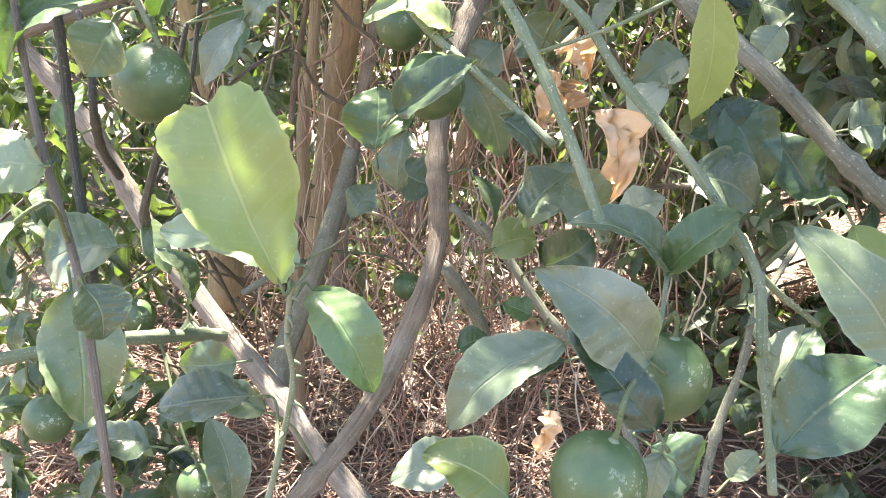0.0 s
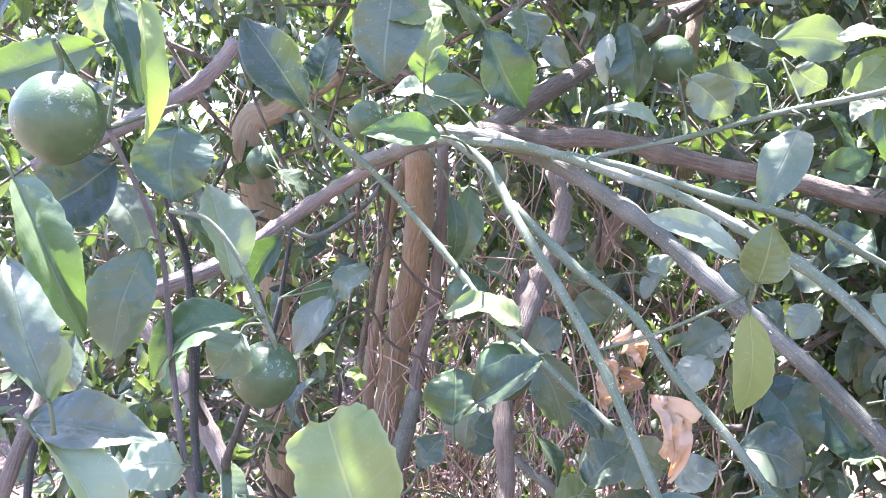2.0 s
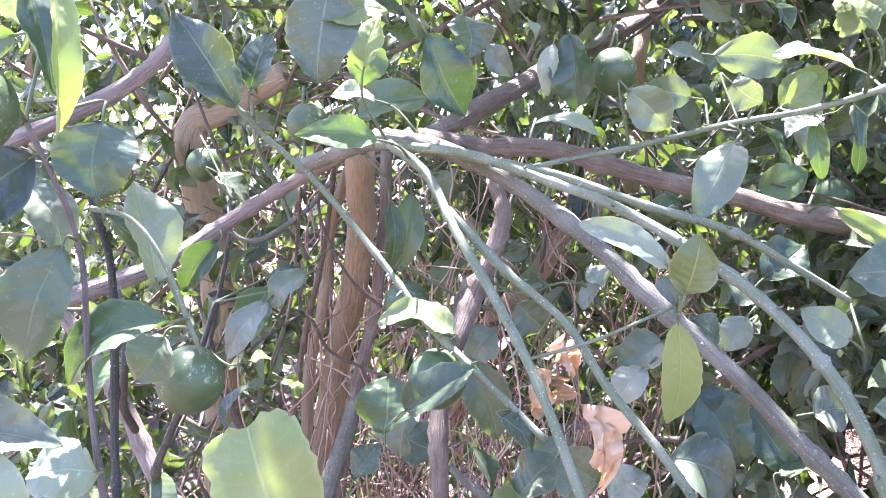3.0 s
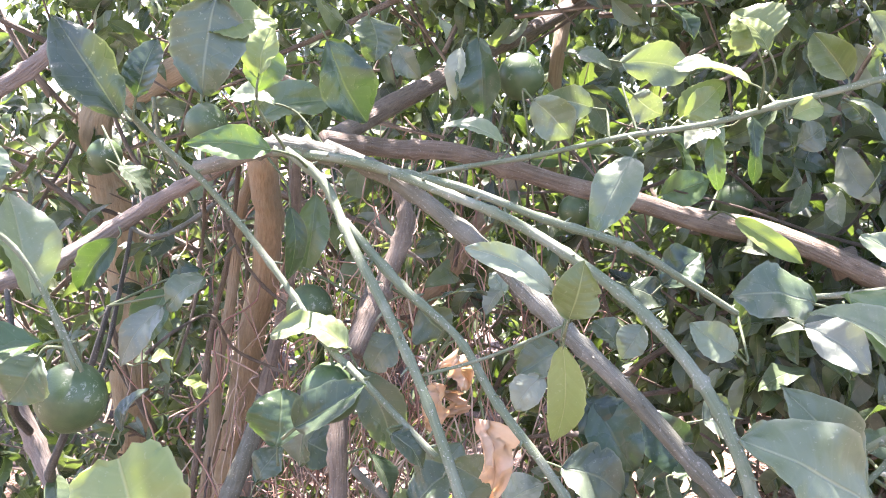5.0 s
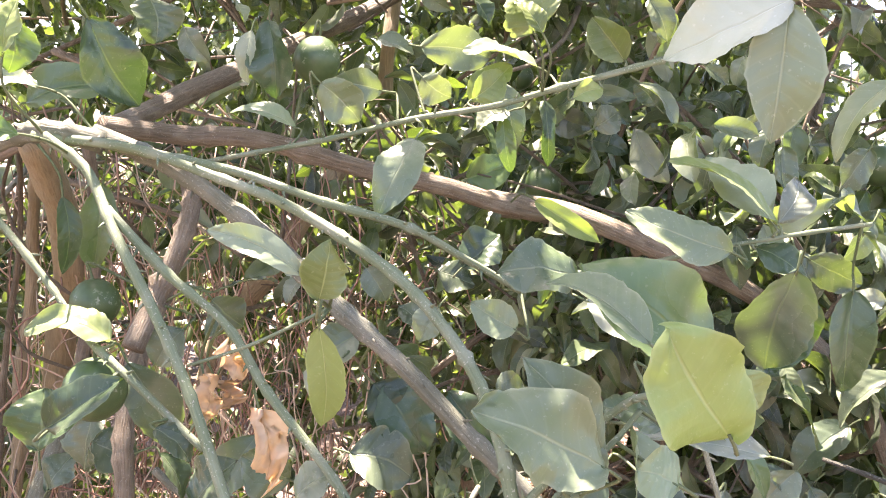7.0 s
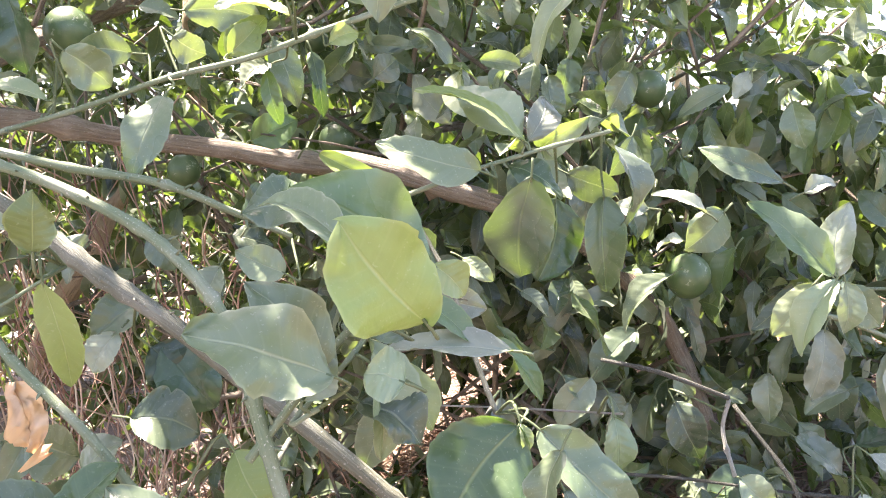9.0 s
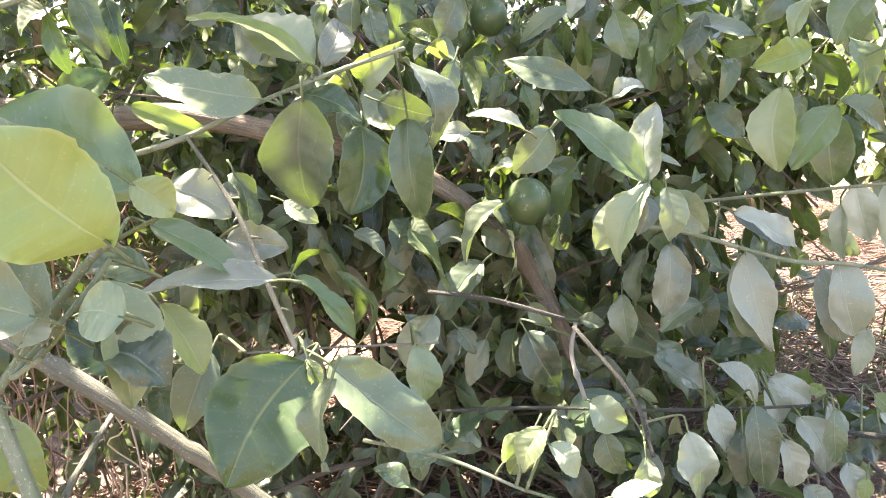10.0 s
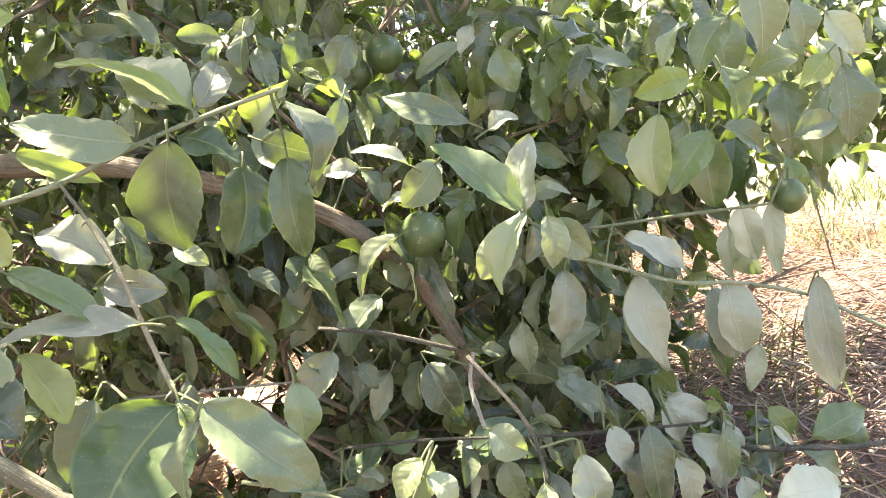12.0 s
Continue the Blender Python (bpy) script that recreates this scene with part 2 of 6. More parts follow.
def tube(line, radii, sides):
    """Vertices, faces and uvs of a closed tube along a line."""
    verts, faces, uvs = [], [], []
    side = None
    run = 0.0
    n = len(line)
    for i, c in enumerate(line):
        d = (line[min(i + 1, n - 1)] - line[max(i - 1, 0)]).normalized()
        if side is None:
            side = d.orthogonal().normalized()
        side = (side - d * side.dot(d)).normalized()
        up = d.cross(side)
        if i:
            run += (c - line[i - 1]).length
        for k in range(sides):
            a = 2 * math.pi * k / sides
            verts.append(c + (side * math.cos(a) + up * math.sin(a)) * radii[i] * (1 + 0.12 * noise.noise(Vector((math.cos(a) * 1.3, math.sin(a) * 1.3, run * 8))) + 0.07 * noise.noise(Vector((math.cos(a) * 4, math.sin(a) * 4, run * 9)))))
            uvs.append((run * 10, abs(2 * k / sides - 1) * 0.25))
    for i in range(n - 1):
        for k in range(sides):
            a, b = i * sides + k, i * sides + (k + 1) % sides
            faces.append((a, b, b + sides, a + sides))
    faces.append(tuple(reversed(range(sides))))
    faces.append(tuple(range((n - 1) * sides, n * sides)))
    return verts, faces, uvs


# ---- ground ----
def height(x, y):
    """The ground: a hollow under the tree, rising to a low bank on the right and far off."""
    k = min(1.0, max(0.0, (x - 0.35) / 1.3))
    h = 0.42 * k * k * (3 - 2 * k)
    h += 0.05 * noise.noise(Vector((x * 1.3, y * 1.3, 0))) + 0.02 * noise.noise(Vector((x * 5, y * 5, 3)))
    return h


def ground():
    rows = [-60, -30, -15, -8, -5] + [-3.5 + 0.14 * i for i in range(76)] + [9, 12, 18, 30, 60, 150, 400]
    verts = [(x, y, height(x, y)) for y in rows for x in rows]
    n = len(rows)
    faces = [(j * n + i, j * n + i + 1, (j + 1) * n + i + 1, (j + 1) * n + i) for j in range(n - 1) for i in range(n - 1)]
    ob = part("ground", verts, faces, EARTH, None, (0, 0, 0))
    return tagged(ob, "dry brown earth littered with straw under the trees", "ground", kind="structure")


ground()


def mound(place, size):
    verts, faces = [], []
    rings, sides = 12, 28
    for i in range(rings + 1):
        a = 0.5 * math.pi * i / rings
        for k in range(sides):
            q = 2 * math.pi * k / sides
            n = Vector((math.cos(q) * math.sin(a), math.sin(q) * math.sin(a), math.cos(a)))
            r = 1 + 0.13 * noise.noise(n * 2.2) + 0.05 * noise.noise(n * 7)
            verts.append(Vector(place) + Vector((n.x * size[0], n.y * size[1], max(n.z, 0.0) ** 0.8 * size[2] - 0.03)) * r)
    for i in range(rings):
        for k in range(sides):
            a, b = i * sides + k, i * sides + (k + 1) % sides
            faces.append((a, a + sides, b + sides, b))
    ob = part("clay_mound", verts, faces, CLAY, None, place)
    return tagged(ob, "rounded mound of bare tan clay in the sun", "mound")


mound((1.1, 2.45, 0.2), (0.42, 0.34, 0.13))

# ---- trees ----
tree_a = thing("citrus_tree", (0.1, 1.7, 0.0), "leafy citrus tree with several stems and unripe fruit", "tree", "orchard trees")
tree_b = thing("citrus_tree", (1.95, 1.85, 0.4), "citrus tree with hanging dusty leaves on thin twigs", "tree", "orchard trees")


def owner(p):
    return tree_b if p[0] > 1.12 else tree_a


def branch(name, bark, r0, r1, *pts):
    rnd = random.Random(len(bpy.data.objects))
    line = smooth_line(pts, 9)
    n = len(line)
    radii = [(r0 + (r1 - r0) * i / (n - 1)) * (1 + 0.1 * noise.noise(line[i] * 12)) for i in range(n)]
    line = [c + Vector((noise.noise(c * 9), noise.noise(c * 9 + Vector((7, 0, 0))), noise.noise(c * 9 + Vector((0, 9, 0))))) * min(radii[i], 0.008) * 0.6 for i, c in enumerate(line)]
    for k in range(max(1, n // 7)):
        i = rnd.randrange(n)
        radii[i] *= 1.22 if r0 < 0.01 else 1.05
    v, f, uv = tube(line, radii, 18 if max(r0, r1) > 0.008 else 12 if max(r0, r1) > 0.005 else 8)
    if bark in ("green", "bark") and max(r0, r1) > 0.002:
        for i in range(2, n - 1, 3):
            d = (line[i + 1] - line[i - 1]).normalized()
            out = (d.orthogonal() * rnd.uniform(-1, 1) + d.cross(d.orthogonal()) * rnd.uniform(-1, 1)).normalized()
            foot, ln = line[i] + out * radii[i] * 0.8, rnd.uniform(0.003, 0.009)
            bv, bf, bu = tube([foot, foot + (out + d * 0.4) * ln * 0.5, foot + (out + d * 0.5) * ln], [0.0016, 0.001, 0.0003], 5)
            o = len(v)
            v += bv
            f += [tuple(k + o for k in q) for q in bf]
            uv += bu
    LINES.append(line)
    ob = part(name, v, f, BARK[bark], owner(pts[0]), line[0], uvs=uv)
    return ob


TORN = [(0.0, 0.06), (0.06, 0.3), (0.2, 0.6), (0.38, 0.84), (0.55, 0.98), (0.70, 1.0), (0.83, 0.97), (0.92, 0.9), (0.97, 0.8), (1.0, 0.64)]


def breadth(profile, s):
    for (a, wa), (b, wb) in zip(profile, profile[1:]):
        if s <= b:
            q = (s - a) / (b - a)
            return wa + (wb - wa) * q * q * (3 - 2 * q)
    return profile[-1][1]


def oval(s, blunt, widest):
    """Half breadth of an entire leaf: blunt runs from 0.9 (pointed) to 0.5 (rounded)."""
    return max(0.025, math.sin(math.pi * min(1.0, max(0.0, s)) ** widest) ** blunt)


def blade(base, tip, normal, width, curl, fold, rnd, profile=None, rows=27, cols=9, crumple=0.0):
    """A leaf's blade: bent midrib, halves raised in a fold, bulges between the veins, wavy and slightly toothed rim."""
    b, e, nr = Vector(base), Vector(tip), Vector(normal).normalized()
    ax = e - b
    length = ax.length
    ax.normalize()
    nr = (nr - ax * nr.dot(ax)).normalized()
    side = ax.cross(nr)
    sway, twist, ph = rnd.uniform(-0.08, 0.08), rnd.uniform(-0.7, 0.7), rnd.uniform(0, 6)
    fold *= rnd.uniform(0.7, 1.9)
    wave, recurve, lop = rnd.uniform(0.03, 0.13), rnd.uniform(-0.02, 0.16), rnd.uniform(-0.12, 0.12)
    near = Vector((rnd.uniform(0, 50), rnd.uniform(0, 50), 0))
    twist, wave, fold = twist * (1 + 2.4 * crumple), wave * (1 + 3.0 * crumple), fold * (1 - 0.4 * crumple)
    blunt = rnd.uniform(0.54, 0.86) if width < 0.6 * length else rnd.uniform(0.6, 0.74)
    widest = rnd.uniform(0.78, 1.02)
    lop *= 1.0 if width < 0.6 * length else 0.4
    notch = rnd.uniform(0.2, 0.8) if rnd.random() < 0.18 and rows > 12 else 9.0
    notch_side = rnd.choice((-1, 1))
    verts, faces, uvs = [], [], []
    for i in range(rows):
        s = i / (rows - 1)
        s = s + 0.6 * (0.5 - 0.5 * math.cos(math.pi * s) - s)
        w = breadth(profile, s) if profile else oval(s, blunt, widest)
        mid = b + ax * (s * length) + nr * (curl * 0.4 * length * math.sin(math.pi * s) - (curl * 0.1 + recurve) * length * s ** 3) + side * (sway * length * math.sin(math.pi * s))
        turn = twist * (s - 0.4)
        sd_, up = side * math.cos(turn) + nr * math.sin(turn), nr * math.cos(turn) - side * math.sin(turn)
        for k in range(cols):
            v = 2 * k / (cols - 1) - 1
            half = width * 0.5 * w * (1 + lop * v) * (1 + rnd.uniform(-0.04, 0.04) * (abs(v) > 0.9))
            if profile is TORN and v < 0:
                q = min(1.0, max(0.0, (s - 0.2) / 0.13))
                half *= (0.42 + 0.58 * q * q * (3 - 2 * q)) * (1 - 0.14 * max(0.0, 1 - abs(s - 0.74) / 0.035) * (v < -0.9))
            if v * notch_side > 0.6:
                half *= 1 - 0.22 * max(0.0, 1 - abs(s - notch) / 0.07)
            ripple = wave * width * v * v * math.sin(9 * s + ph + 2 * v)
            bulge = crumple * width * (0.8 * noise.noise(near + Vector((s * 4.0, v * 1.7, 9))) + 0.5 * abs(noise.noise(near + Vector((s * 9, v * 3.5, 3))))) + 0.05 * width * noise.noise(near + Vector((s * 5, v * 2.0, 0))) + 0.016 * width * math.sin(46 * (s - 0.16 * abs(v))) * abs(v)
            rough_end = ax * (-length * max(0.0, s - 0.8) * (0.5 * max(0.0, 1 - abs(v + 0.12) / 0.22) + 0.12 * max(0.0, -v) + 0.12 * rnd.uniform(-1, 1))) if profile is TORN else Vector()
            verts.append(mid + sd_ * (v * half * (1 - 0.18 * fold * fold)) + up * (fold * 0.95 * abs(v) ** 0.75 * half + ripple + bulge) + rough_end)
            uvs.append((s, v))
    for i in range(rows - 1):
        for k in range(cols - 1):
            a = i * cols + k
            faces.append((a, a + 1, a + cols + 1, a + cols))
    return verts, faces, uvs, ax, nr


LINES = []      # the axes of the branches, for the leaf stalks and fruit stalks to spring from


def spur(p, way, reach, r):
    """A thin side twig that leaves p in the stalk's direction and bends over to the nearest branch, if one is within reach."""
    best = min(((q - p).length, k, n) for k, line in enumerate(LINES) for n, q in enumerate(line))
    if not 0.004 < best[0] < reach:
        return None
    q = LINES[best[1]][best[2]]
    d, far = q - p, best[0]
    ease = 0.12 + 0.14 * max(0.0, way.dot(d) / far)
    one, two = p + way * (ease * far), q - d * 0.3
    line = [p * (1 - t) ** 3 + one * (3 * t * (1 - t) ** 2) + two * (3 * t * t * (1 - t)) + q * t ** 3 for t in (k / 9 for k in range(10))]
    v, f, uv = tube(line, [r * (1 + 0.45 * i / len(line)) for i in range(len(line))], 6)
    return part("twig", v, f, BARK["shoot"], owner(p), p, uvs=uv)


def leaf(base, tip, normal, width, curl, fold, look_of):
    rnd = random.Random(int((base[0] * 7919 + base[1] * 104729 + tip[2] * 1299709) * 1000))
    torn = look_of == "torn"
    if width < 0.05 and not torn and look_of != "dry":
        # the blade leans about its midrib; the breadth was seen from the front
        lean = rnd.uniform(-0.75, 0.75) * min(1.0, max(0.15, (base[1] - 0.68) / 0.2))
        axis = (Vector(tip) - Vector(base)).normalized()
        normal = Matrix.Rotation(lean, 3, axis) @ Vector(normal)
        width = width / math.cos(lean * 0.8)
    look_of = "y" if torn else look_of
    verts, faces, uvs, ax, nr = blade(base, tip, normal, width, curl, fold, rnd, TORN if torn else None, crumple=1.0 if look_of == "dry" else 0.0)
    b = Vector(base)
    near, k, i = min(((q - b).length, k, i) for k, line in enumerate(LINES) for i, q in enumerate(line))
    if near < 0.035:
        # the stalk springs straight from the branch beside it
        q = LINES[k][i]
        stalk = smooth_line([b + ax * 0.004, b - ax * min(0.006, 0.3 * near), b * 0.4 + q * 0.6 - ax * min(0.004, 0.15 * near), q], 3)
        v, f, uv = tube(stalk, [0.0009 + 0.00005 * n for n in range(len(stalk))], 5)
    else:
        stalk = smooth_line([b + ax * 0.004, b - ax * 0.006 - nr * 0.001, b - ax * 0.014 - nr * 0.004], 2)
        v, f, uv = tube(stalk, [0.0009, 0.001, 0.001, 0.0011, 0.0013], 5)
        spur(b - ax * 0.0135 - nr * 0.004, (ax * -1 - nr * 0.3).normalized(), 0.08, 0.001)
    ob = part("leaf", verts, faces, LEAF[look_of], owner(base), base, uvs=uvs)
    part("leaf_stalk", v, f, BARK["shoot"], ob, base, uvs=uv)
    return ob


def lime(centre, radius):
    c = Vector(centre)
    rnd = random.Random(int(centre[0] * 1e5))
    lean = Vector((rnd.uniform(-0.25, 0.25), rnd.uniform(-0.25, 0.25), -1)).normalized()
    sx = lean.orthogonal().normalized()
    sy = lean.cross(sx)
    fruit = thing("lime", c - lean * radius, "unripe green citrus fruit with pale scars hanging on its stalk", "fruit", "unripe fruit")
    verts, faces = [], []
    rings, sides = 18, 26
    for i in range(rings + 1):
        a = math.pi * i / rings
        h = -math.cos(a)
        r = math.sin(a) * (1 - 0.03 * math.cos(2 * a))
        h *= 1.06
        if i > rings - 4:
            h += 0.035 * (i - rings + 4) / 4
        if i < 2:
            h += 0.03
        for k in range(sides):
            q = 2 * math.pi * k / sides
            rr = max(r, 0.012) * radius * (1 + 0.012 * math.sin(5 * q))
            verts.append(c + lean * (h * radius) + (sx * math.cos(q) + sy * math.sin(q)) * rr)
    for i in range(rings):
        for k in range(sides):
            a, b = i * sides + k, i * sides + (k + 1) % sides
            faces.append((a, a + sides, b + sides, b))
    part("rind", verts, faces, RIND, fruit, c)
    top = c - lean * radius * 1.02
    line = smooth_line([top + lean * 0.002, top - lean * 0.004, top - lean * 0.009 + sx * 0.001, top - lean * 0.016 + sx * 0.004], 3)
    spur(line[-1], (line[-1] - line[-2]).normalized(), 0.14, 0.0013)
    v, f, uv = tube(line, [0.0014 + 0.0002 * math.sin(i) for i in range(len(line))], 8)
    stalk = part("stalk", v, f, BARK["shoot"], fruit, top, uvs=uv)
    # five-lobed calyx
    verts, faces = [top - lean * 0.003], []
    for k in range(10):
        q = 2 * math.pi * k / 10
        r = radius * (0.2 if k % 2 else 0.12)
        verts.append(top + lean * (0.0015 if k % 2 else 0.0) + (sx * math.cos(q) + sy * math.sin(q)) * r)
    faces = [(0, 1 + k, 1 + (k + 1) % 10) for k in range(10)]
    part("calyx", verts, faces, BARK["green"], stalk, top)
    return fruit


branch("branch", "green", 0.0042, 0.0037, (0.133, 0.904, 1.026), (0.170, 0.888, 1.000), (0.198, 0.852, 0.960), (0.235, 0.803, 0.909), (0.266, 0.765, 0.859), (0.295, 0.725, 0.798), (0.304, 0.711, 0.774))
branch("branch", "green", 0.0036, 0.0033, (0.191, 0.864, 0.974), (0.241, 0.836, 0.930), (0.286, 0.809, 0.899), (0.317, 0.782, 0.857), (0.350, 0.756, 0.822), (0.374, 0.741, 0.793), (0.396, 0.715, 0.759), (0.399, 0.690, 0.718))
branch("limb", "bark", 0.0075, 0.0069, (0.161, 0.953, 1.030), (0.234, 0.926, 1.000), (0.299, 0.898, 0.963), (0.362, 0.868, 0.911), (0.427, 0.837, 0.858), (0.472, 0.820, 0.816), (0.516, 0.802, 0.776), (0.573, 0.782, 0.721), (0.632, 0.762, 0.660), (0.690, 0.745, 0.590), (0.735, 0.735, 0.520))
branch("branch", "green", 0.0038, 0.0051, (0.122, 0.914, 1.025), (0.205, 0.899, 1.019), (0.281, 0.873, 0.999), (0.326, 0.858, 0.983), (0.374, 0.833, 0.959), (0.414, 0.802, 0.934), (0.439, 0.763, 0.909), (0.454, 0.728, 0.884), (0.462, 0.689, 0.856), (0.467, 0.670, 0.828), (0.475, 0.660, 0.793), (0.485, 0.649, 0.750))
branch("branch", "green", 0.0044, 0.0029, (0.143, 0.934, 1.027), (0.204, 0.919, 1.017), (0.281, 0.904, 1.007), (0.355, 0.898, 0.987), (0.428, 0.892, 0.970), (0.481, 0.896, 0.944), (0.530, 0.901, 0.918))
branch("limb", "brown", 0.0096, 0.0126, (0.150, 1.046, 1.040), (0.221, 1.123, 1.036), (0.289, 1.119, 1.035), (0.386, 1.132, 1.016), (0.523, 1.153, 0.991), (0.629, 1.165, 0.972), (0.723, 1.159, 0.957), (0.811, 1.151, 0.929))
branch("limb", "brown", 0.0130, 0.0104, (0.564, 1.205, 0.985), (0.656, 1.151, 0.973), (0.741, 1.110, 0.947), (0.837, 1.095, 0.912), (0.926, 1.104, 0.866), (0.989, 1.089, 0.810), (1.025, 1.065, 0.762), (1.051, 1.039, 0.676), (1.054, 1.007, 0.627))
branch("branch", "green", 0.0023, 0.0032, (0.231, 1.068, 1.006), (0.276, 1.047, 1.018), (0.366, 1.015, 1.042), (0.440, 0.984, 1.065), (0.518, 0.983, 1.084), (0.595, 0.983, 1.112), (0.682, 0.982, 1.141))
branch("branch", "tan", 0.0063, 0.0109, (0.066, 1.147, 1.006), (0.019, 1.311, 0.934), (-0.002, 1.379, 0.824), (-0.022, 1.422, 0.680), (-0.037, 1.463, 0.524), (-0.055, 1.522, 0.346), (-0.061, 1.580, 0.012))
branch("trunk", "tan", 0.0136, 0.0307, (0.094, 1.023, 1.025), (0.076, 1.158, 0.974), (0.052, 1.347, 0.881), (0.004, 1.527, 0.711), (-0.034, 1.653, 0.515), (-0.076, 1.740, 0.326), (-0.091, 1.783, 0.176))
branch("limb", "bark", 0.0072, 0.0094, (0.039, 0.996, 1.003), (0.078, 0.960, 1.016), (0.105, 0.934, 1.026), (0.134, 0.917, 1.030), (0.174, 0.920, 1.021))
branch("trunk", "tan", 0.0207, 0.0367, (-0.119, 1.582, 1.150), (-0.221, 1.606, 1.085), (-0.276, 1.619, 1.065), (-0.291, 1.631, 1.009), (-0.287, 1.675, 0.943), (-0.276, 1.717, 0.848), (-0.269, 1.756, 0.735), (-0.275, 1.832, 0.512), (-0.288, 1.899, 0.204))
branch("branch", "greybark", 0.0067, 0.0124, (0.105, 1.048, 1.037), (-0.001, 1.147, 0.982), (-0.073, 1.164, 0.931), (-0.138, 1.141, 0.883), (-0.187, 1.089, 0.855), (-0.261, 1.038, 0.823))
branch("branch", "greybark", 0.0084, 0.0079, (-0.092, 1.006, 1.118), (-0.113, 1.000, 1.089), (-0.156, 0.992, 1.053), (-0.196, 0.955, 1.020), (-0.258, 0.925, 0.983))
branch("limb", "brown", 0.0092, 0.0083, (0.211, 1.084, 0.889), (0.198, 1.021, 0.832), (0.192, 0.968, 0.769), (0.194, 0.942, 0.694), (0.176, 0.893, 0.617), (0.145, 0.843, 0.567), (0.106, 0.785, 0.528), (0.082, 0.773, 0.494))
branch("limb", "brown", 0.0068, 0.0097, (0.226, 1.047, 0.999), (0.235, 1.003, 0.974), (0.232, 0.980, 0.949), (0.218, 0.964, 0.897), (0.200, 0.938, 0.848))
branch("limb", "greybark", 0.0093, 0.0140, (-0.327, 1.230, 0.815), (-0.288, 1.217, 0.773), (-0.213, 1.193, 0.696), (-0.154, 1.165, 0.611), (-0.048, 1.111, 0.506), (0.032, 1.070, 0.440), (0.117, 1.024, 0.360), (0.165, 0.994, 0.329))
branch("branch", "greybark", 0.0017, 0.0028, (-0.064, 0.686, 1.019), (-0.039, 0.689, 0.969), (-0.029, 0.692, 0.931), (-0.021, 0.683, 0.882), (-0.003, 0.662, 0.823), (0.025, 0.632, 0.760), (0.037, 0.614, 0.719), (0.044, 0.605, 0.671), (0.045, 0.609, 0.591))
branch("branch", "green", 0.0019, 0.0015, (-0.034, 0.712, 0.967), (-0.008, 0.714, 0.961), (0.016, 0.713, 0.932), (0.041, 0.710, 0.880))
branch("branch", "dark", 0.0025, 0.0037, (-0.073, 0.782, 0.991), (-0.063, 0.777, 0.963), (-0.049, 0.772, 0.931), (-0.042, 0.767, 0.899), (-0.039, 0.767, 0.849), (-0.033, 0.756, 0.792), (-0.018, 0.734, 0.731), (-0.009, 0.720, 0.655))
branch("limb", "brown", 0.0101, 0.0169, (0.144, 1.096, 1.038), (0.184, 1.199, 1.069), (0.255, 1.355, 1.126), (0.372, 1.614, 1.221), (0.501, 1.822, 1.320), (0.612, 1.929, 1.413))
branch("trunk", "tan", 0.0143, 0.0163, (0.540, 2.034, 1.416), (0.530, 2.022, 1.320), (0.525, 2.010, 1.225), (0.542, 2.080, 0.986))
branch("trunk", "tan", 0.0148, 0.0225, (0.408, 1.584, 1.003), (0.354, 1.635, 0.910), (0.314, 1.666, 0.824), (0.233, 1.755, 0.697), (0.189, 1.835, 0.516))
branch("twig", "green", 0.0012, 0.0012, (0.261, 0.787, 0.874), (0.305, 0.777, 0.893), (0.356, 0.768, 0.922))
branch("branch", "green", 0.0026, 0.0029, (0.003, 0.864, 1.057), (0.028, 0.899, 1.025), (0.068, 0.893, 0.996), (0.108, 0.886, 0.958), (0.152, 0.858, 0.915), (0.184, 0.832, 0.882), (0.222, 0.807, 0.856), (0.275, 0.779, 0.817))
branch("twig", "green", 0.0023, 0.0019, (0.559, 0.889, 0.936), (0.623, 0.875, 0.949), (0.685, 0.852, 0.971), (0.734, 0.833, 0.985), (0.805, 0.816, 1.001))
branch("twig", "bark", 0.0014, 0.0026, (0.624, 0.863, 0.949), (0.639, 0.839, 0.913), (0.650, 0.817, 0.877), (0.660, 0.792, 0.819), (0.669, 0.769, 0.775))
branch("branch", "green", 0.0032, 0.0023, (0.459, 0.666, 0.804), (0.491, 0.669, 0.838), (0.513, 0.675, 0.862), (0.537, 0.669, 0.887), (0.550, 0.665, 0.894))
branch("twig", "green", 0.0020, 0.0019, (1.198, 0.943, 0.806), (1.271, 0.889, 0.807), (1.367, 0.814, 0.808))
branch("twig", "green", 0.0025, 0.0020, (1.081, 0.893, 0.799), (1.137, 0.889, 0.785), (1.211, 0.810, 0.747), (1.288, 0.804, 0.731), (1.358, 0.765, 0.707), (1.386, 0.737, 0.684), (1.428, 0.701, 0.650))
branch("twig", "dark", 0.0040, 0.0032, (1.298, 1.116, 0.907), (1.384, 1.083, 0.934), (1.498, 1.059, 0.951))
branch("twig", "dark", 0.0018, 0.0018, (0.844, 0.934, 0.636), (0.942, 0.890, 0.628), (1.049, 0.841, 0.612), (1.210, 0.790, 0.592))
branch("twig", "pale", 0.0024, 0.0023, (0.988, 0.885, 0.713), (0.979, 0.883, 0.679), (0.974, 0.856, 0.638))
branch("twig", "green", 0.0016, 0.0012, (0.692, 0.705, 0.719), (0.742, 0.680, 0.701), (0.785, 0.636, 0.679))
branch("twig", "pale", 0.0009, 0.0009, (0.639, 0.825, 0.770), (0.698, 0.799, 0.767), (0.783, 0.761, 0.761))
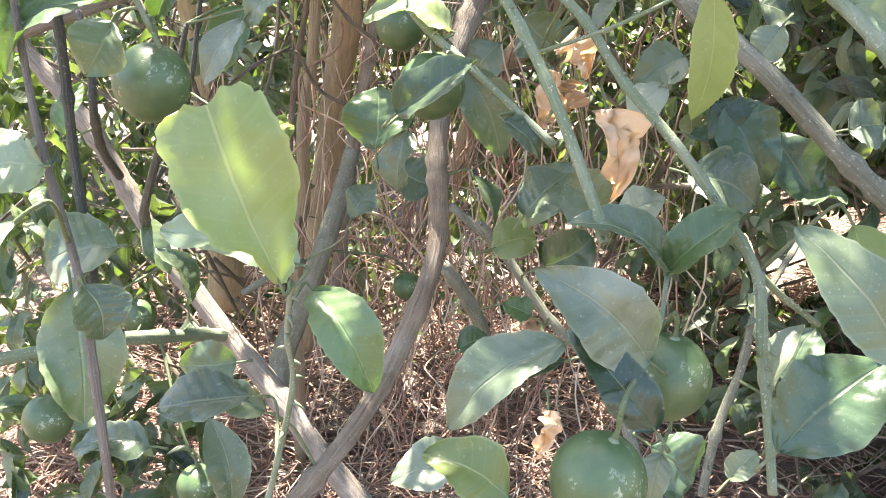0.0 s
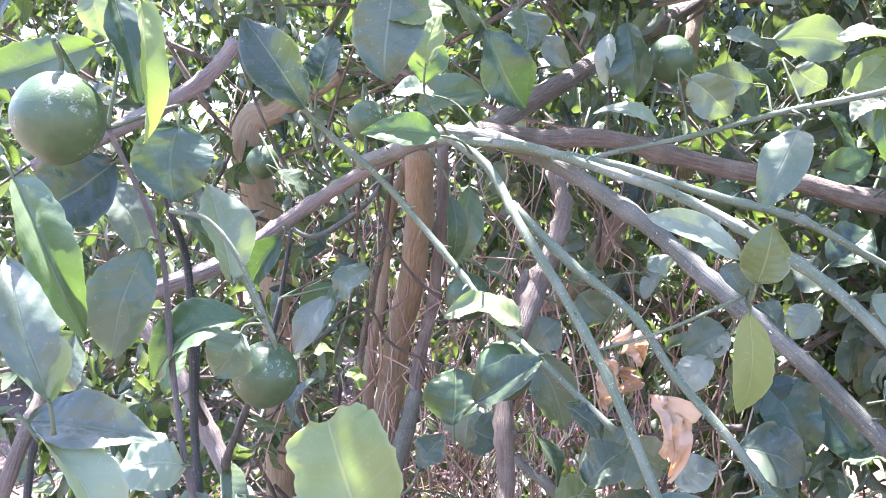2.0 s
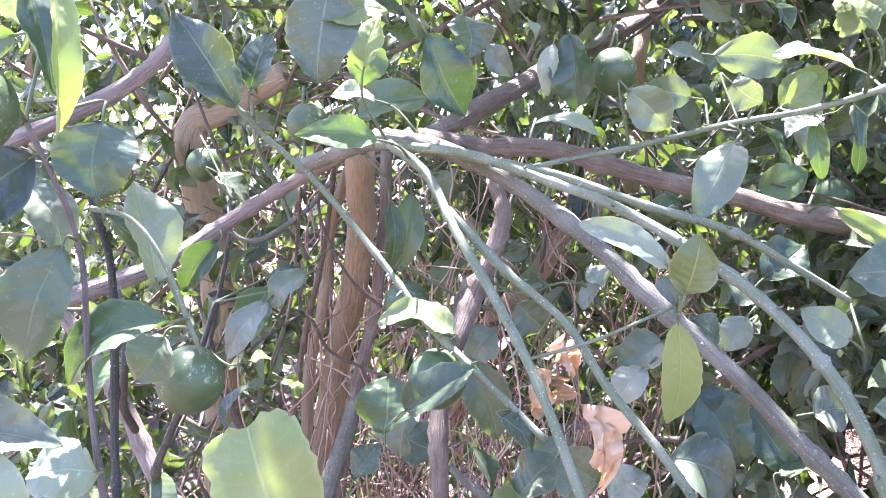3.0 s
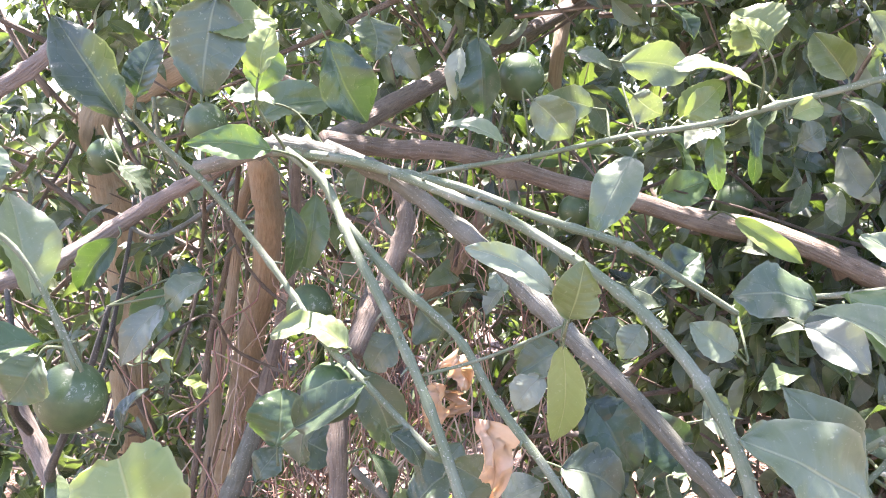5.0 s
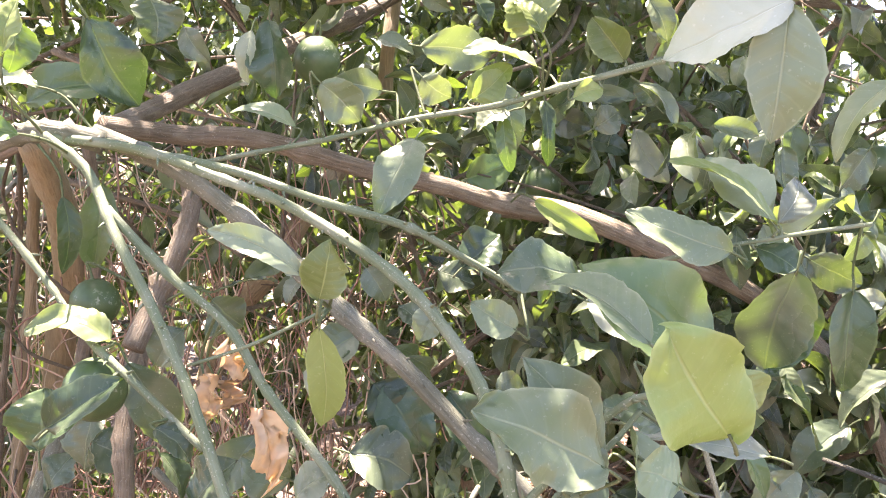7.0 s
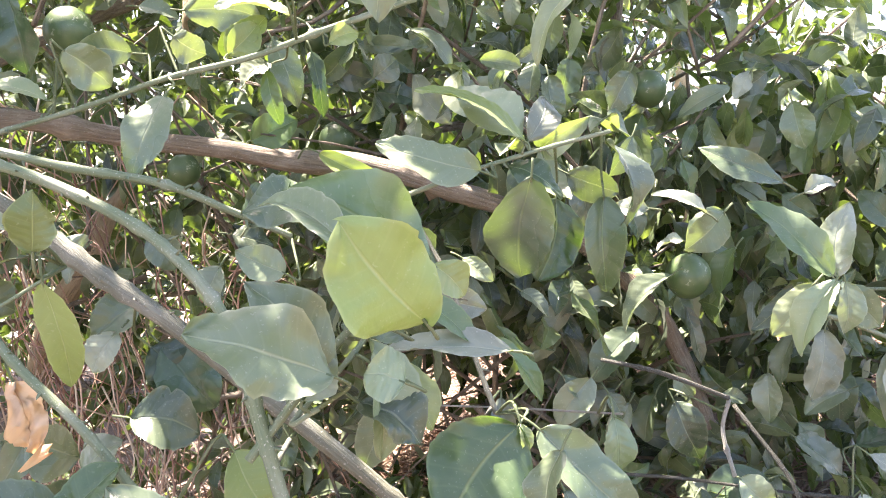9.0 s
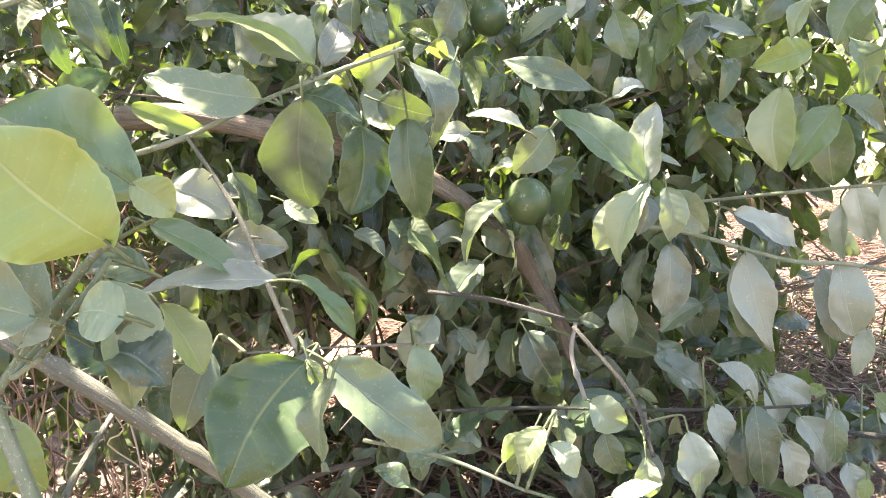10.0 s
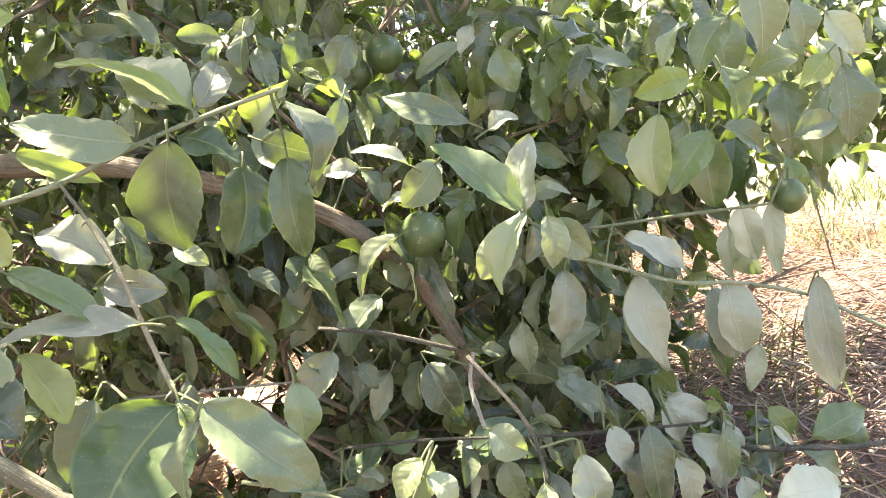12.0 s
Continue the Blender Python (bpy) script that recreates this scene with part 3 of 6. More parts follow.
branch("trunk", "tan", 0.0153, 0.0174, (1.640, 1.470, 0.937), (1.667, 1.489, 0.802), (1.664, 1.469, 0.678), (1.688, 1.494, 0.567))
branch("trunk", "tan", 0.0157, 0.0202, (1.770, 1.466, 0.922), (1.796, 1.488, 0.795), (1.783, 1.469, 0.657), (1.782, 1.503, 0.535))
branch("twig", "green", 0.0014, 0.0017, (0.346, 0.723, 0.751), (0.339, 0.693, 0.727))
branch("branch", "green", 0.0016, 0.0022, (0.128, 0.664, 0.755), (0.122, 0.681, 0.713), (0.123, 0.690, 0.678), (0.112, 0.690, 0.617), (0.105, 0.689, 0.587))
branch("branch", "green", 0.0041, 0.0031, (0.414, 0.765, 0.744), (0.415, 0.741, 0.706), (0.417, 0.721, 0.677), (0.418, 0.683, 0.628))
branch("branch", "bark", 0.0026, 0.0045, (0.534, 1.007, 0.696), (0.502, 0.965, 0.670), (0.477, 0.934, 0.643), (0.468, 0.918, 0.600), (0.452, 0.900, 0.548), (0.443, 0.880, 0.491))
branch("branch", "green", 0.0026, 0.0020, (0.413, 0.776, 0.744), (0.437, 0.780, 0.723), (0.473, 0.793, 0.697))
branch("branch", "bark", 0.0045, 0.0057, (0.233, 1.053, 0.675), (0.251, 1.038, 0.660), (0.300, 1.009, 0.603), (0.346, 0.986, 0.563), (0.382, 0.940, 0.518), (0.404, 0.900, 0.461))
branch("branch", "dark", 0.0026, 0.0052, (-0.155, 1.040, 0.861), (-0.128, 0.996, 0.821), (-0.126, 0.991, 0.776), (-0.162, 1.077, 0.724), (-0.187, 1.173, 0.668))
branch("branch", "green", 0.0060, 0.0078, (-0.190, 0.886, 0.572), (-0.146, 0.919, 0.573), (-0.101, 0.961, 0.567), (-0.067, 1.036, 0.535), (-0.047, 1.110, 0.503))
branch("branch", "bark", 0.0036, 0.0037, (-0.011, 1.054, 0.581), (0.018, 1.061, 0.599), (0.048, 1.087, 0.608))
branch("branch", "bark", 0.0106, 0.0175, (0.059, 1.353, 0.674), (0.047, 1.334, 0.619), (0.029, 1.308, 0.546), (0.007, 1.306, 0.480), (-0.028, 1.300, 0.377), (-0.032, 1.279, 0.317))
branch("branch", "dark", 0.0026, 0.0053, (-0.047, 1.022, 0.858), (-0.063, 1.019, 0.791), (-0.097, 1.055, 0.715), (-0.132, 1.106, 0.651), (-0.156, 1.166, 0.612))
branch("branch", "bark", 0.0048, 0.0028, (0.203, 1.095, 0.679), (0.246, 1.066, 0.651), (0.289, 1.032, 0.611))
branch("branch", "bark", 0.0069, 0.0090, (0.199, 1.122, 0.602), (0.242, 1.149, 0.524), (0.260, 1.180, 0.459))
branch("branch", "brown", 0.0085, 0.0083, (1.015, 1.052, 0.778), (1.032, 1.037, 0.720), (1.033, 1.009, 0.686))
branch("twig", "green", 0.0017, 0.0018, (0.501, 0.642, 0.839), (0.485, 0.647, 0.831), (0.525, 0.659, 0.863), (0.545, 0.665, 0.884))
branch("twig", "dark", 0.0021, 0.0022, (0.816, 0.856, 0.783), (0.866, 0.830, 0.770), (0.933, 0.816, 0.740))
branch("twig", "dark", 0.0022, 0.0021, (0.955, 0.836, 0.725), (0.979, 0.782, 0.663), (0.977, 0.752, 0.610))
branch("twig", "green", 0.0015, 0.0015, (-0.029, 0.771, 0.954), (-0.003, 0.765, 0.918), (0.028, 0.757, 0.866))
branch("branch", "greybark", 0.0069, 0.0119, (0.094, 1.246, 1.024), (0.085, 1.330, 0.938), (0.073, 1.406, 0.812), (0.054, 1.437, 0.720), (0.036, 1.464, 0.613), (0.014, 1.532, 0.453), (-0.002, 1.542, 0.260))
branch("branch", "brown", 0.0025, 0.0052, (0.048, 1.139, 1.025), (0.029, 1.223, 0.940), (0.011, 1.277, 0.864), (-0.015, 1.339, 0.777), (-0.031, 1.377, 0.668), (-0.044, 1.383, 0.506))
branch("vine", "brown", 0.0019, 0.0021, (0.043, 1.134, 1.000), (0.025, 1.174, 0.955), (0.043, 1.186, 0.902), (0.068, 1.210, 0.860), (0.103, 1.218, 0.832))
branch("vine", "brown", 0.0019, 0.0022, (-0.028, 1.085, 0.795), (-0.009, 1.141, 0.811), (0.015, 1.196, 0.817), (0.037, 1.239, 0.767), (0.103, 1.241, 0.741))
branch("twig", "bark", 0.0029, 0.0036, (-0.115, 1.254, 0.913), (-0.071, 1.256, 0.900), (-0.015, 1.269, 0.937), (0.019, 1.281, 0.981))
branch("twig", "green", 0.0026, 0.0038, (-0.064, 1.189, 1.069), (-0.065, 1.230, 1.019), (-0.045, 1.272, 0.965), (-0.014, 1.308, 0.875))
branch("twig", "dark", 0.0029, 0.0029, (-0.153, 1.198, 0.655), (-0.121, 1.217, 0.734), (-0.106, 1.245, 0.863), (-0.103, 1.263, 0.949))
branch("twig", "brown", 0.0022, 0.0020, (-0.043, 1.268, 0.735), (-0.027, 1.277, 0.809), (-0.023, 1.288, 0.896), (-0.001, 1.196, 0.974))
branch("branch", "brown", 0.0075, 0.0089, (-0.308, 1.052, 0.768), (-0.310, 1.011, 0.721), (-0.317, 0.981, 0.673), (-0.332, 0.968, 0.620), (-0.350, 0.953, 0.556), (-0.355, 0.937, 0.479))
branch("branch", "dark", 0.0040, 0.0053, (-0.349, 1.088, 0.710), (-0.356, 1.074, 0.645), (-0.356, 1.058, 0.568), (-0.358, 1.042, 0.490), (-0.357, 1.026, 0.412))

# limbs that carry the leaves overhead
branch("limb", "brown", 0.013, 0.005, (0.74, 1.83, 1.25), (0.72, 1.75, 1.6), (0.62, 1.5, 1.95), (0.5, 1.05, 2.15), (0.45, 0.5, 2.2))
branch("limb", "brown", 0.012, 0.004, (0.72, 1.75, 1.6), (0.95, 1.6, 1.9), (1.15, 1.2, 2.1), (1.25, 0.6, 2.15))
branch("limb", "brown", 0.012, 0.004, (1.33, 1.75, 1.0), (1.4, 1.7, 1.5), (1.45, 1.4, 1.85), (1.5, 0.9, 1.98))
branch("limb", "brown", 0.011, 0.004, (0.62, 1.5, 1.95), (0.3, 1.5, 2.1), (-0.1, 1.3, 2.2))
branch("twig", "dark", 0.0032, 0.0036, (1.243, 0.815, 0.555), (1.267, 0.786, 0.546), (1.288, 0.763, 0.544), (1.311, 0.738, 0.546), (1.342, 0.715, 0.543), (1.389, 0.688, 0.543))
branch("twig", "dark", 0.0026, 0.0032, (1.256, 0.772, 0.530), (1.255, 0.751, 0.522), (1.260, 0.738, 0.510), (1.264, 0.710, 0.501), (1.275, 0.686, 0.485))
branch("twig", "dark", 0.0022, 0.0028, (1.167, 0.795, 0.578), (1.168, 0.770, 0.562), (1.175, 0.752, 0.543), (1.173, 0.731, 0.530))

lime((0.014, 0.775, 0.842), 0.0240)
lime((0.191, 0.834, 0.842), 0.0226)
lime((0.135, 1.390, 0.467), 0.0198)
lime((0.340, 0.667, 0.712), 0.0238)
lime((0.295, 0.594, 0.690), 0.0233)
lime((-0.159, 0.915, 0.500), 0.0222)
lime((-0.157, 1.130, 0.511), 0.0205)
lime((-0.030, 0.944, 0.418), 0.0202)
lime((-0.050, 0.605, 1.022), 0.0236)
lime((0.146, 1.052, 0.865), 0.0232)
lime((0.041, 1.010, 1.042), 0.0197)
lime((0.349, 1.119, 1.124), 0.0243)
lime((-0.169, 1.338, 0.992), 0.0222)
lime((0.462, 1.325, 0.972), 0.0213)
lime((0.657, 1.269, 1.005), 0.0233)
lime((1.063, 1.156, 1.060), 0.0244)
lime((1.033, 1.188, 1.040), 0.0204)
lime((0.978, 0.945, 0.839), 0.0246)
lime((1.407, 0.821, 0.811), 0.0202)
lime((1.486, 0.825, 0.486), 0.0189)
lime((0.688, 1.535, 1.168), 0.0198)

leaf((0.128, 0.686, 0.757), (0.042, 0.700, 0.776), (0.12, -0.44, 0.89), 0.034, 0.1, 0.3, "p")
leaf((0.134, 0.690, 0.740), (0.176, 0.656, 0.697), (0.12, -0.71, 0.69), 0.036, 0.5, 0.2, "g")
leaf((0.152, 0.837, 0.793), (0.149, 0.852, 0.837), (0.28, -0.90, 0.33), 0.048, 0, 0.1, "g")
leaf((0.172, 0.777, 0.831), (0.219, 0.770, 0.869), (-0.50, -0.71, 0.50), 0.035, 0.2, 0.3, "g")
leaf((0.209, 0.861, 0.856), (0.245, 0.859, 0.787), (0.36, -0.91, 0.21), 0.040, 0.2, 0.3, "s")
leaf((0.347, 0.724, 0.754), (0.283, 0.712, 0.788), (0.45, -0.60, 0.66), 0.035, 0.4, 0.3, "s")
leaf((0.345, 0.724, 0.754), (0.382, 0.719, 0.796), (-0.64, -0.60, 0.48), 0.031, 0.5, 0.3, "g")
leaf((0.321, 0.633, 0.737), (0.261, 0.626, 0.785), (0.31, -0.91, 0.26), 0.043, 0.2, 0.2, "s")
leaf((0.324, 0.612, 0.709), (0.281, 0.627, 0.756), (0.24, -0.84, 0.49), 0.030, 0.2, 0.2, "d")
leaf((0.284, 0.688, 0.718), (0.214, 0.670, 0.672), (-0.26, -0.70, 0.67), 0.039, 0.2, 0.3, "s")
leaf((0.286, 0.694, 0.704), (0.230, 0.684, 0.682), (-0.23, -0.54, 0.81), 0.023, 0.2, 0.3, "g")
leaf((0.382, 0.603, 0.707), (0.433, 0.620, 0.752), (-0.33, -0.69, 0.64), 0.048, 0.2, 0.2, "d")
leaf((0.431, 0.602, 0.761), (0.379, 0.620, 0.818), (-0.02, -0.96, 0.28), 0.037, 0.3, 0.2, "p")
leaf((0.457, 0.739, 0.786), (0.484, 0.722, 0.735), (-0.03, -0.95, 0.30), 0.040, 0.2, 0.2, "y")
leaf((0.252, 0.589, 0.679), (0.210, 0.594, 0.699), (0.26, -0.63, 0.73), 0.033, 0.2, 0.2, "y")
leaf((0.234, 0.750, 0.597), (0.179, 0.742, 0.579), (-0.16, -0.62, 0.77), 0.038, 0.2, 0.2, "s")
leaf((-0.006, 0.683, 0.733), (0.007, 0.658, 0.660), (0.57, -0.74, 0.36), 0.047, 0.1, 0.1, "s")
leaf((0.077, 0.756, 0.630), (0.010, 0.751, 0.621), (-0.07, -0.54, 0.84), 0.041, 0.2, 0.3, "s")
leaf((0.078, 0.797, 0.594), (0.025, 0.800, 0.607), (0.20, -0.46, 0.87), 0.030, 0.2, 0.3, "g")
leaf((-0.026, 0.826, 0.537), (-0.091, 0.823, 0.533), (-0.01, -0.61, 0.79), 0.039, 0.2, 0.2, "s")
leaf((0.014, 0.941, 0.559), (-0.041, 0.937, 0.552), (-0.04, -0.71, 0.71), 0.045, 0.2, 0.2, "s")
leaf((0.044, 0.813, 0.492), (0.021, 0.836, 0.561), (0.60, -0.67, 0.43), 0.034, 0.2, 0.2, "s")
leaf((0.308, 0.969, 0.761), (0.270, 0.949, 0.707), (-0.30, -0.80, 0.51), 0.042, 0.2, 0.2, "s")
leaf((0.340, 0.929, 0.734), (0.296, 0.934, 0.754), (0.12, -0.86, 0.50), 0.046, 0.2, 0.2, "s")
leaf((0.222, 0.961, 0.747), (0.247, 0.948, 0.706), (0.41, -0.76, 0.50), 0.029, 0.2, 0.2, "g")
leaf((0.245, 0.988, 0.671), (0.286, 0.994, 0.683), (-0.13, -0.66, 0.74), 0.043, 0.2, 0.2, "y")
leaf((0.286, 0.970, 0.613), (0.259, 0.972, 0.624), (0.17, -0.76, 0.62), 0.028, 0.2, 0.2, "g")
leaf((0.219, 1.046, 0.536), (0.253, 1.052, 0.549), (-0.14, -0.71, 0.69), 0.038, 0.2, 0.2, "g")
leaf((0.433, 0.757, 0.658), (0.451, 0.775, 0.706), (-0.82, -0.36, 0.44), 0.025, 0.3, 0.3, "p")
leaf((0.494, 0.870, 0.611), (0.510, 0.886, 0.656), (-0.63, -0.63, 0.45), 0.044, 0.2, 0.2, "d")
leaf((0.344, 0.670, 0.661), (0.337, 0.659, 0.629), (-0.56, -0.72, 0.40), 0.021, 0.3, 0.3, "g")
leaf((-0.163, 1.002, 0.751), (-0.151, 1.020, 0.801), (0.12, -0.94, 0.31), 0.023, 0.2, 0.2, "g")
leaf((0.435, 1.082, 0.771), (0.478, 1.077, 0.752), (0.07, -0.91, 0.41), 0.036, 0.2, 0.2, "d")
leaf((0.097, 1.085, 0.659), (0.118, 1.100, 0.700), (-0.18, -0.89, 0.42), 0.038, 0.2, 0.2, "s")
leaf((0.292, 0.967, 0.665), (0.336, 0.978, 0.692), (-0.19, -0.76, 0.63), 0.049, 0.2, 0.2, "s")
leaf((0.360, 0.759, 0.611), (0.393, 0.752, 0.586), (0.25, -0.78, 0.57), 0.051, 0.2, 0.2, "d")
leaf((0.417, 0.755, 0.591), (0.435, 0.762, 0.611), (-0.49, -0.56, 0.67), 0.021, 0.2, 0.3, "p")
leaf((0.532, 1.017, 0.726), (0.574, 1.021, 0.733), (-0.07, -0.66, 0.75), 0.037, 0.2, 0.2, "s")
leaf((0.527, 0.940, 0.810), (0.558, 0.944, 0.816), (-0.03, -0.82, 0.57), 0.044, 0.2, 0.2, "s")
leaf((-0.059, 0.578, 0.990), (-0.015, 0.567, 0.911), (0.64, -0.63, 0.44), 0.035, 0.35, 0.7, "g")
leaf((-0.033, 0.674, 0.946), (-0.050, 0.658, 0.875), (0.27, -0.95, 0.15), 0.042, 0.1, 0.1, "d")
leaf((-0.039, 0.556, 0.870), (0.024, 0.561, 0.865), (0.11, -0.78, 0.62), 0.030, 0.3, 0.3, "d")
leaf((-0.030, 0.546, 0.867), (0.015, 0.538, 0.806), (0.71, -0.42, 0.57), 0.028, 0.3, 0.5, "p")
leaf((0.003, 0.651, 0.816), (-0.038, 0.646, 0.811), (0.03, -0.80, 0.60), 0.042, 0.2, 0.1, "p")
leaf((0.025, 0.701, 0.898), (-0.039, 0.687, 0.862), (-0.27, -0.64, 0.72), 0.045, 0.4, 0.4, "g")
leaf((0.011, 0.728, 0.883), (-0.006, 0.720, 0.853), (-0.03, -0.96, 0.27), 0.037, 0.2, 0.2, "s")
leaf((-0.032, 0.721, 1.023), (-0.030, 0.711, 0.973), (0.23, -0.95, 0.20), 0.055, 0.1, 0.1, "d")
leaf((-0.105, 0.757, 0.982), (-0.069, 0.749, 0.928), (0.54, -0.71, 0.46), 0.034, 0.2, 0.3, "s")
leaf((-0.005, 0.753, 0.915), (-0.028, 0.765, 0.984), (0.70, -0.62, 0.34), 0.041, 0.2, 0.3, "p")
leaf((-0.055, 0.778, 0.959), (-0.016, 0.773, 0.916), (0.53, -0.65, 0.55), 0.033, 0.2, 0.3, "g")
leaf((0.008, 0.720, 0.748), (-0.039, 0.713, 0.738), (-0.06, -0.65, 0.76), 0.050, 0.3, 0.3, "s")
leaf((0.031, 0.623, 0.763), (0.043, 0.618, 0.736), (0.64, -0.67, 0.38), 0.032, 0.2, 0.2, "s")
leaf((0.024, 0.580, 0.809), (-0.019, 0.567, 0.764), (-0.23, -0.86, 0.47), 0.024, 0.2, 0.4, "p")
leaf((-0.090, 0.653, 0.718), (-0.051, 0.664, 0.751), (-0.09, -0.91, 0.40), 0.054, 0.2, 0.2, "d")
leaf((-0.008, 0.522, 0.891), (-0.032, 0.534, 0.959), (0.72, -0.59, 0.36), 0.028, 0.2, 0.2, "d")
leaf((-0.087, 0.688, 0.886), (-0.111, 0.678, 0.849), (0.10, -0.98, 0.20), 0.043, 0.2, 0.2, "s")
leaf((0.048, 1.010, 0.894), (0.011, 1.001, 0.865), (-0.15, -0.86, 0.49), 0.039, 0.3, 0.3, "g")
leaf((0.011, 1.001, 0.865), (-0.026, 0.985, 0.809), (-0.23, -0.89, 0.39), 0.036, 0.2, 0.2, "s")
leaf((0.202, 0.827, 0.880), (0.145, 0.825, 0.895), (0.19, -0.78, 0.60), 0.034, 0.3, 0.3, "y")
leaf((0.345, 1.040, 0.897), (0.330, 1.043, 0.919), (0.16, -0.96, 0.24), 0.033, 0.2, 0.3, "p")
leaf((0.397, 0.985, 0.857), (0.356, 0.976, 0.830), (-0.28, -0.69, 0.67), 0.043, 0.3, 0.4, "g")
leaf((0.161, 0.997, 0.776), (0.152, 0.985, 0.720), (-0.30, -0.92, 0.25), 0.048, 0.2, 0.2, "s")
leaf((0.039, 0.778, 1.041), (-0.009, 0.780, 1.105), (0.32, -0.90, 0.28), 0.042, 0.2, 0.2, "s")
leaf((0.042, 0.799, 1.055), (0.052, 0.805, 1.098), (-0.06, -0.99, 0.14), 0.032, 0.2, 0.2, "g")
leaf((0.106, 0.752, 1.122), (0.102, 0.745, 1.059), (0.01, -0.99, 0.11), 0.051, 0.1, 0.1, "s")
leaf((0.112, 0.969, 1.066), (0.070, 0.965, 1.067), (0.09, -0.80, 0.59), 0.028, 0.2, 0.2, "p")
leaf((0.132, 0.845, 1.026), (0.073, 0.820, 1.028), (0.23, -0.48, 0.85), 0.026, 0.3, 0.3, "g")
leaf((0.090, 1.016, 1.052), (0.156, 1.025, 1.077), (-0.17, -0.71, 0.69), 0.044, 0.3, 0.3, "g")
leaf((0.298, 1.098, 1.158), (0.308, 1.090, 1.079), (0.21, -0.97, 0.12), 0.041, 0.2, 0.3, "d")
leaf((0.281, 1.095, 1.146), (0.275, 1.088, 1.092), (-0.54, -0.82, 0.16), 0.027, 0.2, 0.3, "s")
leaf((0.409, 1.010, 1.090), (0.360, 1.006, 1.093), (0.11, -0.83, 0.55), 0.028, 0.3, 0.3, "p")
leaf((0.350, 1.005, 1.092), (0.389, 1.005, 1.059), (0.22, -0.94, 0.25), 0.037, 0.1, 0.2, "p")
leaf((0.467, 1.164, 1.154), (0.554, 1.172, 1.149), (0.11, -0.86, 0.50), 0.045, 0.2, 0.2, "p")
leaf((0.009, 0.577, 1.080), (0.018, 0.570, 1.011), (0.89, -0.43, 0.16), 0.022, 0.2, 0.5, "y")
leaf((-0.020, 0.605, 1.091), (-0.002, 0.601, 1.032), (0.76, -0.59, 0.28), 0.027, 0.2, 0.4, "d")
leaf((-0.120, 1.241, 0.985), (-0.074, 1.242, 0.951), (0.32, -0.86, 0.41), 0.039, 0.2, 0.2, "s")
leaf((0.347, 1.075, 0.899), (0.330, 1.070, 0.869), (-0.40, -0.85, 0.35), 0.025, 0.2, 0.2, "s")
leaf((0.411, 1.082, 0.908), (0.437, 1.080, 0.874), (0.17, -0.97, 0.16), 0.038, 0.2, 0.2, "s")
leaf((0.474, 0.984, 0.886), (0.455, 0.979, 0.854), (-0.50, -0.76, 0.42), 0.034, 0.2, 0.2, "s")
leaf((0.115, 0.861, 1.080), (0.124, 0.867, 1.128), (-0.45, -0.87, 0.19), 0.040, 0.2, 0.3, "y")
leaf((0.110, 0.906, 1.110), (0.108, 0.901, 1.073), (-0.15, -0.98, 0.13), 0.034, 0.2, 0.2, "g")
leaf((0.102, 0.753, 1.098), (0.144, 0.753, 1.113), (-0.21, -0.77, 0.60), 0.034, 0.2, 0.2, "y")
leaf((0.185, 1.060, 1.164), (0.194, 1.054, 1.120), (0.50, -0.84, 0.22), 0.052, 0.2, 0.2, "s")
leaf((0.213, 1.107, 1.144), (0.240, 1.101, 1.111), (0.28, -0.88, 0.38), 0.027, 0.4, 0.4, "s")
leaf((0.535, 0.773, 0.951), (0.476, 0.777, 0.954), (-0.03, -0.89, 0.45), 0.047, 0.2, 0.1, "s")
leaf((0.517, 0.858, 0.892), (0.478, 0.862, 0.914), (0.07, -0.94, 0.33), 0.034, 0.2, 0.2, "p")
leaf((0.512, 1.063, 0.916), (0.551, 1.066, 0.954), (-0.40, -0.79, 0.46), 0.051, 0.2, 0.2, "d")
leaf((0.278, 0.971, 0.901), (0.320, 0.970, 0.907), (-0.13, -0.64, 0.75), 0.017, 0.2, 0.2, "s")
leaf((0.259, 1.020, 0.879), (0.289, 1.015, 0.854), (0.21, -0.88, 0.42), 0.042, 0.2, 0.2, "g")
leaf((0.239, 0.968, 0.860), (0.215, 0.965, 0.827), (-0.33, -0.89, 0.32), 0.039, 0.2, 0.2, "s")
leaf((0.593, 1.082, 1.100), (0.605, 1.073, 1.030), (-0.05, -0.99, 0.13), 0.022, 0.2, 0.2, "g")
leaf((0.541, 1.032, 1.082), (0.509, 1.031, 1.063), (-0.30, -0.79, 0.53), 0.039, 0.2, 0.2, "s")
leaf((0.536, 1.032, 1.076), (0.546, 1.024, 1.021), (0.16, -0.97, 0.16), 0.019, 0.2, 0.2, "g")
leaf((0.534, 1.174, 1.007), (0.591, 1.175, 1.032), (-0.18, -0.88, 0.43), 0.042, 0.2, 0.2, "g")
leaf((0.447, 1.010, 1.106), (0.475, 1.006, 1.087), (-0.01, -0.98, 0.18), 0.029, 0.2, 0.2, "p")
leaf((0.497, 1.005, 1.089), (0.527, 1.007, 1.118), (-0.42, -0.77, 0.49), 0.028, 0.2, 0.2, "y")
leaf((0.641, 0.984, 1.137), (0.606, 0.991, 1.176), (-0.01, -0.99, 0.16), 0.037, 0.2, 0.4, "y")
leaf((0.535, 0.940, 1.148), (0.512, 0.945, 1.181), (0.04, -0.98, 0.19), 0.069, 0.2, 0.4, "y")
leaf((0.591, 0.981, 1.096), (0.622, 0.981, 1.109), (-0.17, -0.90, 0.40), 0.023, 0.2, 0.2, "y")
